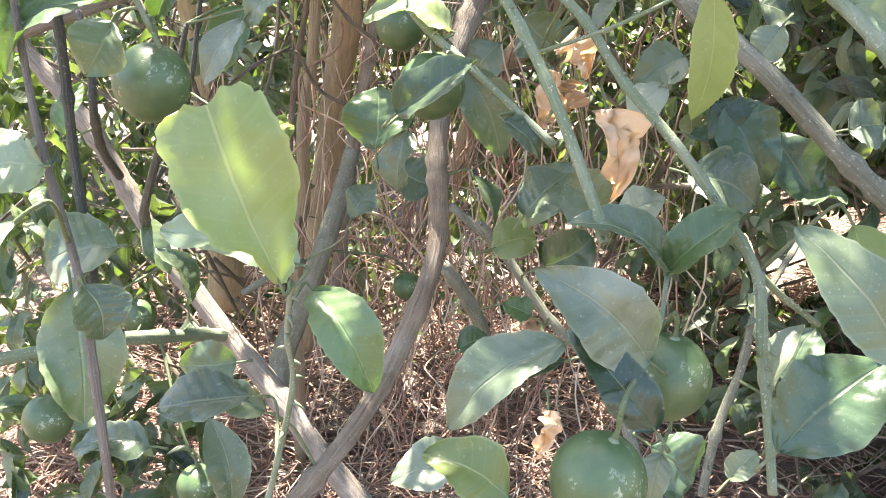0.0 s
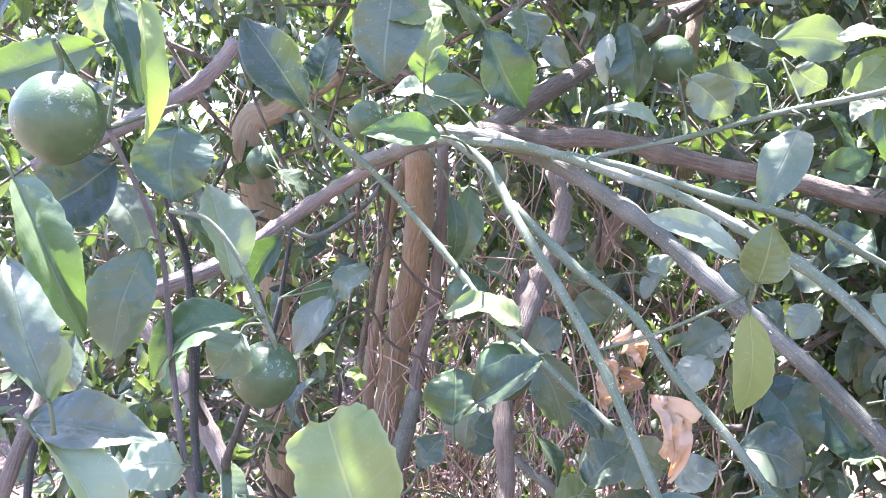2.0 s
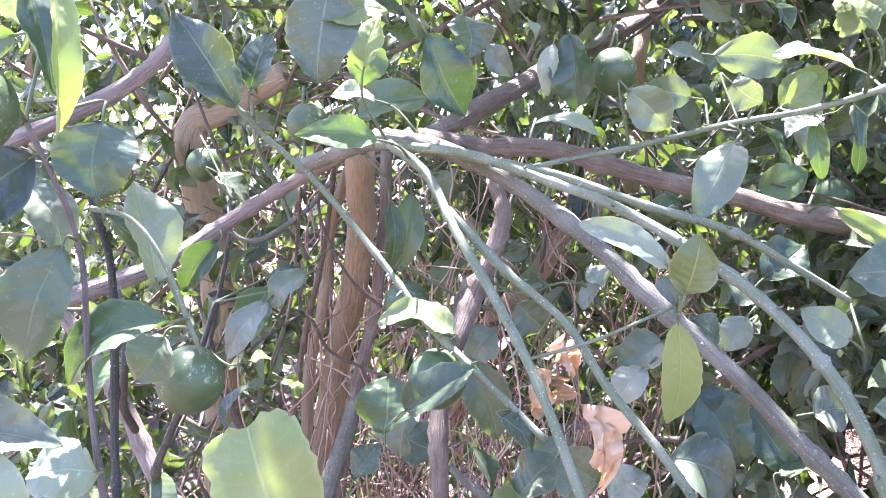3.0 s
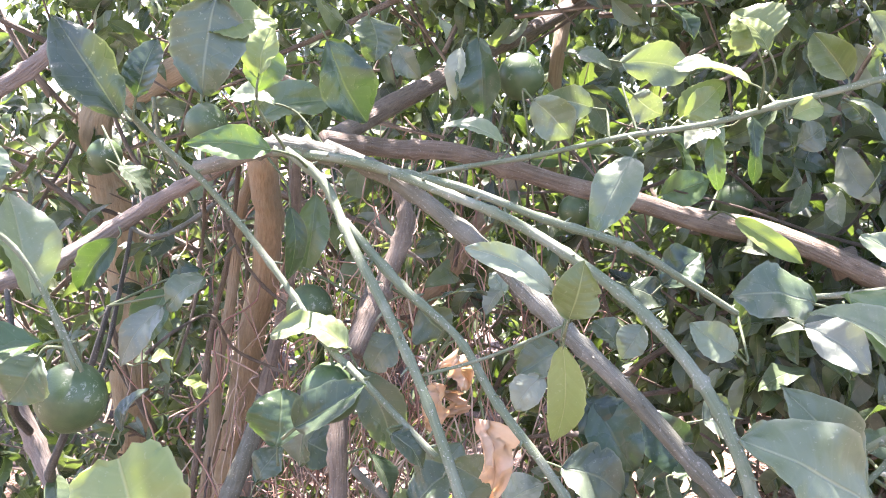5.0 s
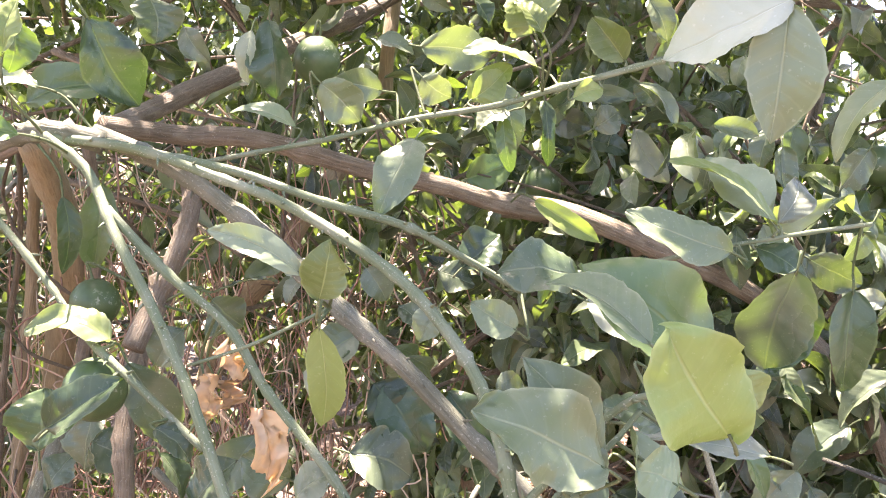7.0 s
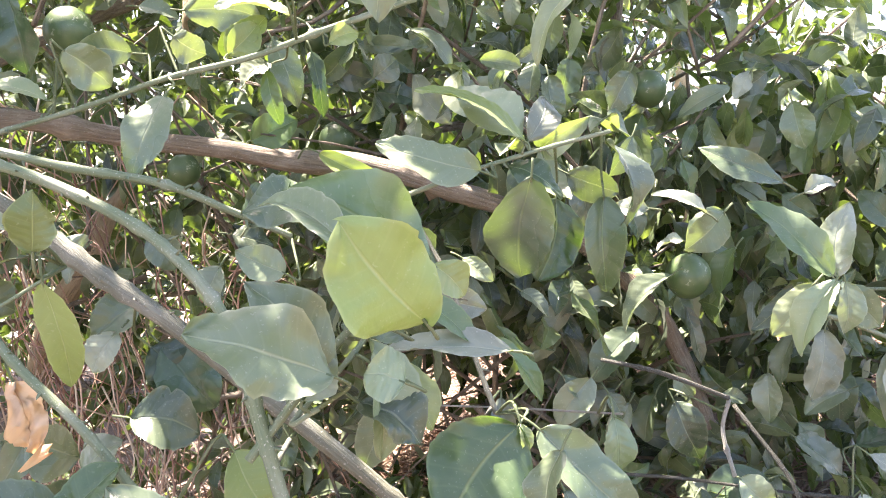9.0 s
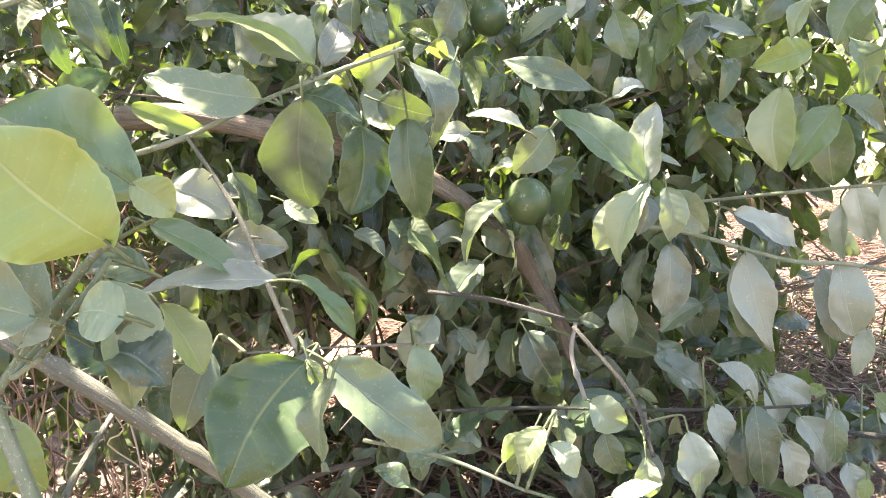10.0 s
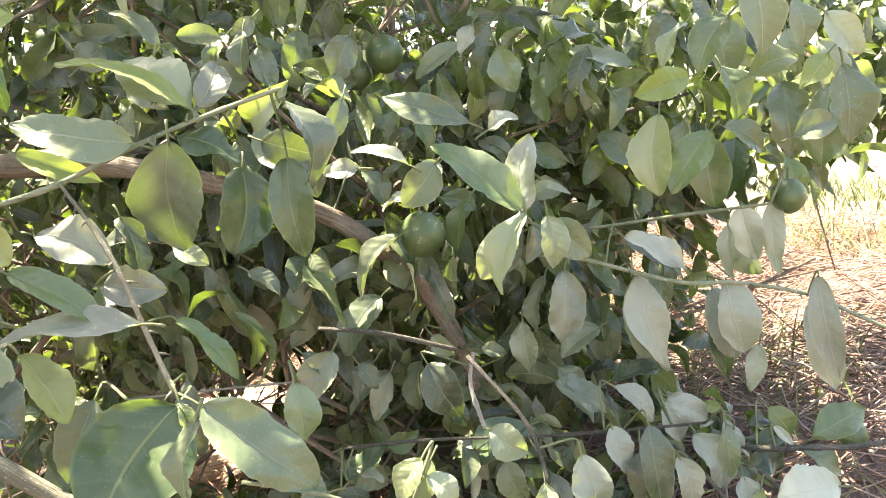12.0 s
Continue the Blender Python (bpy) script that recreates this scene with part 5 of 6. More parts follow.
leaf((1.002, 1.215, 1.097), (1.005, 1.204, 1.039), (-0.05, -0.98, 0.18), 0.036, 0.2, 0.3, "s")
leaf((0.958, 1.180, 1.102), (0.938, 1.178, 1.028), (-0.58, -0.79, 0.18), 0.039, 0.2, 0.3, "g")
leaf((1.024, 1.149, 1.099), (0.998, 1.157, 1.072), (-0.49, -0.84, 0.24), 0.023, 0.2, 0.3, "y")
leaf((1.065, 1.174, 1.027), (1.024, 1.184, 0.967), (-0.57, -0.78, 0.27), 0.043, 0.2, 0.3, "g")
leaf((1.143, 1.087, 1.056), (1.080, 1.111, 1.025), (-0.50, -0.74, 0.44), 0.029, 0.2, 0.3, "p")
leaf((1.152, 1.029, 1.070), (1.113, 1.044, 1.046), (-0.49, -0.82, 0.30), 0.028, 0.2, 0.3, "s")
leaf((1.176, 1.072, 1.055), (1.152, 1.075, 1.007), (-0.67, -0.68, 0.28), 0.032, 0.2, 0.3, "s")
leaf((1.168, 1.125, 1.019), (1.163, 1.117, 0.953), (-0.18, -0.97, 0.14), 0.039, 0.2, 0.3, "y")
leaf((1.215, 1.102, 1.012), (1.189, 1.105, 0.949), (-0.71, -0.65, 0.28), 0.040, 0.2, 0.3, "g")
leaf((1.245, 1.090, 1.022), (1.271, 1.068, 0.961), (-0.33, -0.92, 0.19), 0.042, 0.2, 0.3, "y")
leaf((1.298, 1.111, 0.958), (1.242, 1.136, 0.949), (-0.42, -0.83, 0.36), 0.037, 0.2, 0.3, "d")
leaf((1.040, 1.067, 0.982), (1.005, 1.075, 0.931), (-0.59, -0.75, 0.29), 0.030, 0.2, 0.3, "g")
leaf((1.050, 1.060, 0.966), (1.060, 1.048, 0.916), (-0.16, -0.96, 0.21), 0.026, 0.2, 0.3, "g")
leaf((0.877, 1.028, 0.958), (0.890, 1.012, 0.895), (-0.02, -0.97, 0.24), 0.040, 0.2, 0.3, "s")
leaf((0.917, 0.960, 0.997), (0.893, 0.964, 0.953), (-0.57, -0.79, 0.24), 0.022, 0.2, 0.3, "s")
leaf((0.977, 1.086, 0.914), (0.995, 1.070, 0.866), (-0.12, -0.95, 0.28), 0.032, 0.2, 0.3, "s")
leaf((0.985, 0.893, 0.915), (0.949, 0.904, 0.876), (-0.66, -0.61, 0.44), 0.035, 0.2, 0.4, "p")
leaf((1.034, 0.997, 0.871), (1.070, 0.977, 0.851), (-0.28, -0.88, 0.37), 0.027, 0.2, 0.3, "g")
leaf((1.224, 1.082, 0.911), (1.264, 1.059, 0.880), (-0.32, -0.91, 0.28), 0.033, 0.2, 0.3, "g")
leaf((1.412, 1.133, 1.079), (1.386, 1.137, 1.029), (-0.73, -0.60, 0.33), 0.033, 0.2, 0.3, "s")
leaf((1.410, 1.074, 1.053), (1.413, 1.062, 0.989), (-0.21, -0.96, 0.16), 0.027, 0.2, 0.3, "s")
leaf((1.395, 0.969, 1.051), (1.351, 0.983, 1.010), (-0.61, -0.67, 0.42), 0.036, 0.2, 0.3, "d")
leaf((1.287, 0.839, 0.967), (1.229, 0.864, 0.955), (-0.43, -0.82, 0.38), 0.038, 0.2, 0.3, "y")
leaf((1.309, 0.876, 0.917), (1.295, 0.877, 0.875), (-0.84, -0.46, 0.29), 0.026, 0.2, 0.3, "g")
leaf((1.283, 0.786, 0.972), (1.290, 0.773, 0.913), (-0.47, -0.88, 0.13), 0.036, 0.2, 0.3, "g")
leaf((1.266, 0.735, 0.956), (1.320, 0.713, 0.971), (-0.45, -0.79, 0.42), 0.036, 0.2, 0.3, "y")
leaf((1.300, 0.666, 0.966), (1.268, 0.676, 0.936), (-0.66, -0.54, 0.52), 0.026, 0.2, 0.3, "y")
leaf((1.349, 0.856, 0.904), (1.388, 0.832, 0.869), (-0.39, -0.90, 0.18), 0.034, 0.2, 0.3, "s")
leaf((1.338, 0.747, 0.886), (1.387, 0.726, 0.898), (-0.44, -0.75, 0.49), 0.032, 0.2, 0.3, "s")
leaf((1.491, 0.893, 0.853), (1.492, 0.882, 0.787), (-0.49, -0.86, 0.14), 0.035, 0.2, 0.3, "g")
leaf((1.531, 0.984, 0.843), (1.511, 0.983, 0.777), (-0.88, -0.38, 0.28), 0.041, 0.2, 0.3, "d")
leaf((1.423, 0.864, 0.819), (1.444, 0.848, 0.786), (-0.41, -0.90, 0.15), 0.025, 0.2, 0.3, "s")
leaf((0.254, 1.222, 1.194), (0.269, 1.217, 1.169), (0.31, -0.88, 0.35), 0.019, 0.2, 0.3, "p")
leaf((0.330, 1.043, 1.049), (0.267, 1.054, 1.069), (0.06, -0.78, 0.62), 0.026, 0.2, 0.3, "p")
leaf((0.420, 1.193, 1.162), (0.463, 1.186, 1.151), (-0.07, -0.92, 0.38), 0.029, 0.2, 0.3, "s")
leaf((0.562, 1.015, 1.127), (0.489, 1.028, 1.140), (-0.05, -0.85, 0.52), 0.037, 0.2, 0.3, "p")
leaf((0.498, 1.021, 1.088), (0.537, 1.019, 1.127), (-0.45, -0.79, 0.41), 0.036, 0.2, 0.3, "y")
leaf((0.727, 1.144, 1.134), (0.776, 1.131, 1.085), (-0.02, -0.97, 0.23), 0.027, 0.2, 0.3, "s")
leaf((0.827, 1.183, 1.166), (0.858, 1.176, 1.146), (-0.17, -0.98, 0.08), 0.022, 0.2, 0.3, "s")
leaf((0.902, 1.225, 1.191), (0.889, 1.222, 1.151), (-0.69, -0.67, 0.26), 0.025, 0.2, 0.3, "s")
leaf((0.968, 1.266, 1.194), (0.936, 1.269, 1.183), (-0.22, -0.91, 0.34), 0.020, 0.2, 0.3, "s")
leaf((0.854, 1.069, 1.090), (0.843, 1.065, 1.042), (-0.76, -0.61, 0.21), 0.029, 0.2, 0.3, "s")
leaf((0.851, 1.121, 1.097), (0.818, 1.122, 1.059), (-0.52, -0.74, 0.43), 0.030, 0.2, 0.3, "s")
leaf((0.882, 1.118, 1.113), (0.855, 1.120, 1.093), (-0.39, -0.80, 0.45), 0.020, 0.2, 0.3, "s")
leaf((0.823, 1.224, 1.069), (0.897, 1.210, 1.046), (-0.11, -0.97, 0.21), 0.046, 0.2, 0.3, "s")
leaf((0.848, 1.226, 1.129), (0.896, 1.218, 1.117), (-0.13, -0.98, 0.18), 0.029, 0.2, 0.3, "s")
leaf((0.691, 1.056, 1.213), (0.713, 1.048, 1.170), (-0.03, -0.99, 0.16), 0.031, 0.2, 0.3, "p")
leaf((0.509, 1.134, 1.213), (0.538, 1.126, 1.181), (0.04, -0.96, 0.28), 0.028, 0.2, 0.3, "g")
leaf((0.648, 1.254, 1.105), (0.714, 1.242, 1.082), (-0.11, -0.97, 0.22), 0.039, 0.2, 0.3, "d")
leaf((0.719, 1.245, 1.118), (0.760, 1.236, 1.090), (-0.11, -0.98, 0.16), 0.030, 0.2, 0.3, "d")
leaf((0.720, 1.290, 1.068), (0.778, 1.280, 1.056), (-0.11, -0.96, 0.27), 0.035, 0.2, 0.3, "d")
leaf((0.504, 0.614, 0.866), (0.425, 0.605, 0.902), (0.32, -0.81, 0.48), 0.056, 0.08, 0.1, "p")
leaf((0.544, 0.556, 0.903), (0.498, 0.539, 0.960), (0.18, -0.97, -0.14), 0.059, 0.05, 0.1, "y")
leaf((0.565, 0.619, 0.922), (0.492, 0.643, 0.979), (-0.05, -0.94, 0.33), 0.055, 0.15, 0.3, "g")
leaf((0.509, 0.584, 0.944), (0.470, 0.647, 0.972), (-0.32, -0.55, 0.77), 0.025, 0.1, 0.4, "p")
leaf((0.508, 0.636, 0.862), (0.463, 0.643, 0.922), (0.28, -0.91, 0.32), 0.041, 0.15, 0.2, "p")
leaf((0.678, 0.811, 0.972), (0.596, 0.837, 1.000), (-0.22, -0.94, 0.25), 0.042, 0.1, 0.2, "p")
leaf((0.347, 0.717, 0.919), (0.353, 0.747, 0.838), (-0.31, -0.88, -0.35), 0.026, 0.1, 0.2, "y")
leaf((0.345, 0.698, 0.940), (0.349, 0.688, 0.977), (-0.27, -0.94, -0.21), 0.030, 0.15, 0.35, "y")
leaf((0.334, 0.697, 0.955), (0.278, 0.698, 0.981), (0.21, -0.85, 0.49), 0.020, 0.1, 0.35, "p")
leaf((0.130, 0.631, 0.767), (0.094, 0.632, 0.860), (0.46, -0.86, 0.20), 0.060, 0.08, 0.15, "torn")
leaf((0.559, 0.588, 0.929), (0.577, 0.587, 0.910), (-0.3, -0.8, 0.5), 0.022, 0.2, 0.4, "y")
leaf((0.433, 0.935, 1.045), (0.398, 0.901, 0.984), (-0.14, -0.83, 0.55), 0.041, 0.15, 0.25, "s")
leaf((0.160, 0.922, 1.122), (0.201, 0.947, 1.055), (0.46, -0.88, -0.05), 0.051, 0.1, 0.2, "d")
leaf((0.659, 0.703, 0.786), (0.590, 0.681, 0.722), (-0.17, -0.86, 0.48), 0.078, 0.05, 0.12, "g")
leaf((0.693, 0.743, 0.968), (0.695, 0.771, 0.882), (-0.38, -0.88, -0.30), 0.056, 0.1, 0.35, "d")
leaf((1.433, 0.985, 0.910), (1.422, 0.974, 0.812), (-0.89, -0.42, 0.15), 0.057, 0.2, 0.3, "g")
leaf((1.476, 0.960, 0.880), (1.447, 0.961, 0.802), (-0.85, -0.41, 0.32), 0.050, 0.2, 0.3, "d")
leaf((1.423, 0.828, 0.946), (1.415, 0.817, 0.854), (-0.49, -0.86, 0.15), 0.056, 0.2, 0.3, "s")
leaf((1.354, 0.855, 1.038), (1.354, 0.843, 0.955), (-0.45, -0.88, 0.13), 0.050, 0.2, 0.3, "s")
leaf((1.465, 0.852, 1.010), (1.468, 0.842, 0.956), (-0.51, -0.85, 0.12), 0.032, 0.2, 0.3, "p")
leaf((1.412, 0.754, 0.935), (1.383, 0.756, 0.847), (-0.90, -0.34, 0.29), 0.055, 0.2, 0.3, "s")
leaf((1.411, 0.763, 0.986), (1.413, 0.752, 0.920), (-0.38, -0.91, 0.14), 0.043, 0.2, 0.4, "p")
leaf((1.165, 0.900, 0.695), (1.120, 0.918, 0.666), (-0.59, -0.59, 0.54), 0.033, 0.2, 0.3, "s")
leaf((1.204, 0.753, 0.601), (1.201, 0.746, 0.541), (-0.39, -0.91, 0.13), 0.025, 0.2, 0.3, "s")
leaf((1.211, 0.884, 0.748), (1.218, 0.863, 0.629), (-0.14, -0.98, 0.16), 0.046, 0.2, 0.3, "s")
leaf((1.289, 0.841, 0.721), (1.299, 0.824, 0.636), (-0.38, -0.91, 0.14), 0.051, 0.2, 0.3, "w")
leaf((1.375, 0.772, 0.696), (1.383, 0.752, 0.586), (-0.31, -0.94, 0.15), 0.041, 0.2, 0.3, "w")
leaf((1.211, 0.891, 0.794), (1.262, 0.857, 0.736), (-0.16, -0.91, 0.39), 0.038, 0.2, 0.3, "s")
leaf((0.618, 0.888, 0.762), (0.582, 0.892, 0.695), (-0.47, -0.86, 0.20), 0.042, 0.2, 0.3, "s")
leaf((0.681, 0.787, 0.782), (0.680, 0.777, 0.721), (0.17, -0.97, 0.16), 0.024, 0.2, 0.3, "d")
leaf((0.775, 0.857, 0.657), (0.787, 0.843, 0.610), (0.11, -0.95, 0.30), 0.030, 0.2, 0.3, "s")
leaf((0.857, 0.978, 0.604), (0.895, 0.955, 0.571), (-0.02, -0.84, 0.54), 0.032, 0.2, 0.2, "d")
leaf((0.886, 0.807, 0.646), (0.857, 0.812, 0.605), (-0.69, -0.60, 0.41), 0.030, 0.2, 0.3, "y")
leaf((0.855, 0.818, 0.616), (0.881, 0.809, 0.643), (-0.67, -0.60, 0.44), 0.023, 0.2, 0.3, "y")
leaf((0.846, 0.933, 0.600), (0.893, 0.914, 0.632), (-0.59, -0.63, 0.51), 0.035, 0.2, 0.2, "d")
leaf((1.293, 0.772, 0.569), (1.299, 0.752, 0.547), (-0.59, -0.67, 0.44), 0.011, 0.3, 0.5, "w")
leaf((1.219, 0.752, 0.538), (1.212, 0.736, 0.503), (-0.62, -0.66, 0.43), 0.030, 0.2, 0.3, "w")
leaf((1.235, 0.772, 0.547), (1.239, 0.756, 0.526), (-0.57, -0.69, 0.45), 0.023, 0.2, 0.3, "s")
leaf((1.246, 0.801, 0.591), (1.236, 0.817, 0.603), (-0.53, -0.70, 0.47), 0.015, 0.2, 0.3, "y")
leaf((1.220, 0.730, 0.529), (1.209, 0.726, 0.508), (-0.67, -0.59, 0.44), 0.016, 0.2, 0.3, "y")
leaf((1.274, 0.734, 0.525), (1.287, 0.726, 0.535), (-0.71, -0.48, 0.52), 0.018, 0.2, 0.3, "d")
leaf((1.172, 0.817, 0.575), (1.178, 0.800, 0.552), (-0.52, -0.74, 0.43), 0.024, 0.2, 0.3, "s")
leaf((1.162, 0.755, 0.528), (1.169, 0.730, 0.501), (-0.52, -0.69, 0.51), 0.028, 0.2, 0.3, "s")
leaf((-0.075, 0.692, 1.071), (-0.134, 0.659, 1.042), (0.43, -0.89, 0.13), 0.031, 0.1, 0.4, "g")
leaf((-0.066, 0.700, 0.998), (-0.114, 0.671, 0.961), (0.38, -0.90, 0.22), 0.050, 0.1, 0.3, "d")
leaf((-0.043, 0.625, 1.095), (-0.037, 0.632, 1.068), (0.53, -0.84, -0.11), 0.020, 0.2, 0.4, "p")

# ---- crown: the uncounted leaves behind and above ----
def templates(rows, cols):
    shapes = ((0.15, 0.25), (0.35, 0.45), (0.05, 0.15), (-0.25, 0.4), (0.5, 0.6), (0.2, 0.1), (-0.4, 0.2), (0.3, 0.8), (0.6, 0.3))
    return [blade((0, 0, 0), (0, 1, 0), (0, 0, 1), 0.47, c, f, random.Random(i), None, rows, cols)[:3] for i, (c, f) in enumerate(shapes)]


TEMPLATE, SMALL_TEMPLATE = templates(8, 5), templates(5, 3)


def sight(x, y, z):
    """The gaps through which the clay mound and the leaning tan trunk show."""
    ahead = y - 0.166
    if 0.5 < ahead < 1.498 and abs(x - 0.201 - -0.321 * ahead) < 0.045 * ahead + 0.01 and abs(z - 1.001 - -0.048 * ahead) < 0.1 * ahead:
        return True
    if 0.7 < y < 2.75 and abs(x - 0.558 - 0.232 * (y - 0.118)) < 0.15 and abs(z - 0.946 + 0.277 * (y - 0.118)) < 0.11:
        return True
    return 1.0 < y < 2.75 and abs(x - 0.36 - 0.33 * (y - 0.18)) < 0.12 and abs(z - 1.0 + 0.315 * (y - 0.18)) < 0.1


def sunbeam(x, y, z):
    """Gaps in the tops that let the sun in on the mound, the bank and the pale leaves in front."""
    for lit, reach, above in ((Vector((1.1, 2.42, 0.32)), 0.3, 0.0), (Vector((2.0, 1.45, 0.45)), 0.33, 1.3), (Vector((1.78, 0.95, 0.42)), 0.3, 1.6), (Vector((0.11, 0.63, 0.94)), 0.085, 0.0), (Vector((0.70, 0.85, 1.02)), 0.05, 1.0), (Vector((0.62, 0.67, 0.85)), 0.06, 1.0), (Vector((0.75, 0.72, 0.78)), 0.04, 1.0), (Vector((0.665, 0.7, 0.775)), 0.03, 0.9), (Vector((0.35, 0.73, 0.88)), 0.045, 1.0), (Vector((0.95, 0.88, 0.9)), 0.06, 1.0), (Vector((0.345, 0.66, 0.735)), 0.03, 1.0), (Vector((0.16, 0.92, 1.03)), 0.04, 1.1), (Vector((0.32, 0.81, 0.81)), 0.1, 0.0)):
        off = Vector((x, y, z)) - lit
        if z >= above and off.dot(sd) > 0 and (off - sd * off.dot(sd)).length < reach:
            return True
    return False


def top_gap(p):
    """Openings through the tops of the trees, a hand's width across, along the sun's direction."""
    g = p - sd * p.dot(sd)
    wide = 0.03 if p.x < 0.3 else 0.02 if p.x < 1.35 else -0.3
    return p.z > (1.12 if p.x < 1.5 else 0.98) and noise.noise(g * 4.4) + 0.4 * noise.noise(g * 12.0) > wide


def open_space(x, y, z):
    """Where no uncounted leaves hang: the near side, the hollow round the stems, the clay mound, the open ground on the right and the gaps in the tops."""
    if z <= 1.75:
        near = 1.42 if x < 0.4 else max(0.95, 1.42 - 0.7 * (x - 0.4))
        if y < near:
            return True
        if -0.12 < x < 0.5 and y < 2.0 and z < 0.74:
            return True
        if x > 1.62 and z < 0.85 and y < 2.4:
            return True
        if x > 1.7 + 0.55 * (y - 1.0) and z < 0.87:
            return True
    return sunbeam(x, y, z)


def crown(name, tree, label, clumps, seed, free=(), patterns=TEMPLATE, near=True):
    """Leaves in small bunches along short shoots, all through the given clumps: centre, half sizes, number of leaves, leaf length."""
    rnd = random.Random(seed)
    verts, faces, uvs = [], [], []
    for which, ((cx, cy, cz), (hx, hy, hz), count, size) in enumerate(list(clumps) + list(free)):
        left = count
        while left > 0:
            a = Vector((rnd.uniform(-1, 1), rnd.uniform(-1, 1), rnd.uniform(-1, 1)))
            foot = Vector((cx + a.x * hx, cy + a.y * hy, cz + a.z * hz))
            if (which < len(clumps) and open_space(*foot)) or sight(*foot) or sunbeam(*foot) or (near and top_gap(foot)):
                left -= 2
                continue
            way = Vector((rnd.uniform(-1, 1), rnd.uniform(-1, 1), rnd.uniform(-0.9, 0.5))).normalized()
            for k in range(rnd.randint(4, 7)):
                left -= 1
                s = size * rnd.uniform(0.65, 1.25)
                base = foot + way * (0.022 * k) + Vector((rnd.uniform(-1, 1), rnd.uniform(-1, 1), rnd.uniform(-1, 1))) * 0.008
                d = (way * 0.5 + Vector((rnd.uniform(-1, 1), rnd.uniform(-1, 1), rnd.uniform(-1.9, 0.4)))).normalized()
                n = Vector((rnd.uniform(-1.0, 1.0), rnd.uniform(-1.0, 0.7), rnd.uniform(-0.1, 1.0)))
                n = (n - d * n.dot(d)).normalized()
                w = d.cross(n)
                tv, tf, tu = rnd.choice(patterns)
                o = len(verts)
                wide = rnd.uniform(0.65, 1.2)
                for q, u in zip(tv, tu):
                    verts.append(tuple(base + (w * (q.x * wide) + d * q.y + n * q.z) * s))
                    uvs.append(u)
                faces += [(a + o, b + o, c + o, e + o) for a, b, c, e in tf]
    ob = part(name, verts, faces, CROWN, tree, tuple(tree.location), uvs=uvs)
    return tagged(ob, label, kind="stuff")


crown("crown", tree_a, "dense dusty green foliage", [
    ((-0.8, 2.3, 0.8), (0.7, 0.5, 0.7), 780, 0.068),
    ((0.15, 2.5, 0.9), (0.9, 0.4, 0.9), 3380, 0.068),
    ((0.7, 1.85, 1.0), (0.6, 0.5, 0.6), 2210, 0.068),
    ((1.0, 2.0, 0.6), (0.4, 0.45, 0.6), 1170, 0.068),
    ((0.6, 1.9, 1.5), (0.9, 0.6, 0.35), 2080, 0.068),
    ((0.6, 1.45, 2.15), (1.1, 0.9, 0.3), 1300, 0.09),
], 3, [((0.92, 1.17, 0.98), (0.3, 0.1, 0.2), 300, 0.066), ((0.72, 1.25, 0.76), (0.26, 0.12, 0.2), 240, 0.06), ((-0.32, 1.48, 0.72), (0.24, 0.14, 0.26), 150, 0.06), ((-0.5, 1.4, 0.42), (0.26, 0.25, 0.3), 260, 0.065), ((-0.27, 1.3, 0.36), (0.18, 0.14, 0.2), 150, 0.06), ((-0.5, 1.5, 1.2), (0.32, 0.16, 0.2), 190, 0.07), ((-0.75, 1.65, 0.5), (0.28, 0.2, 0.42), 230, 0.07), ((0.15, 2.15, 1.35), (0.4, 0.16, 0.26), 300, 0.075), ((-0.12, 1.52, 0.82), (0.1, 0.07, 0.18), 34, 0.055), ((0.2, 1.95, 0.45), (0.35, 0.12, 0.35), 110, 0.06)])
crown("crown", tree_b, "dense dusty green foliage", [
    ((1.3, 1.7, 1.15), (0.6, 0.6, 0.6), 2860, 0.068),
    ((1.2, 1.5, 0.5), (0.5, 0.4, 0.42), 1950, 0.068),
    ((1.9, 3.0, 1.2), (0.9, 0.35, 0.9), 3000, 0.075),
    ((1.4, 1.4, 1.95), (0.5, 0.7, 0.3), 455, 0.068),
    ((1.78, 1.18, 1.08), (0.36, 0.22, 0.22), 1040, 0.068),
], 5, [((2.1, 1.85, 1.2), (0.28, 0.25, 0.3), 420, 0.07), ((1.2, 1.07, 0.82), (0.25, 0.1, 0.26), 260, 0.066), ((1.58, 1.32, 0.93), (0.27, 0.18, 0.1), 190, 0.07), ((1.72, 1.4, 1.12), (0.36, 0.14, 0.2), 260, 0.075), ((1.15, 1.02, 0.5), (0.3, 0.12, 0.16), 170, 0.06), ((1.36, 1.22, 0.68), (0.2, 0.12, 0.16), 170, 0.06), ((1.28, 1.0, 0.45), (0.16, 0.1, 0.14), 120, 0.06)])
crown("canopy", tree_a, "leafy top that shades the space beneath", [], 6, [
    ((0.15, 1.28, 1.75), (1.15, 0.62, 0.28), 3900, 0.085),
    ((0.5, 1.45, 2.2), (1.2, 0.75, 0.25), 2600, 0.085),
], SMALL_TEMPLATE)
crown("canopy", tree_b, "leafy top that shades the space beneath", [], 7, [
    ((1.1, 1.3, 1.8), (0.4, 0.65, 0.25), 850, 0.085),
], SMALL_TEMPLATE)
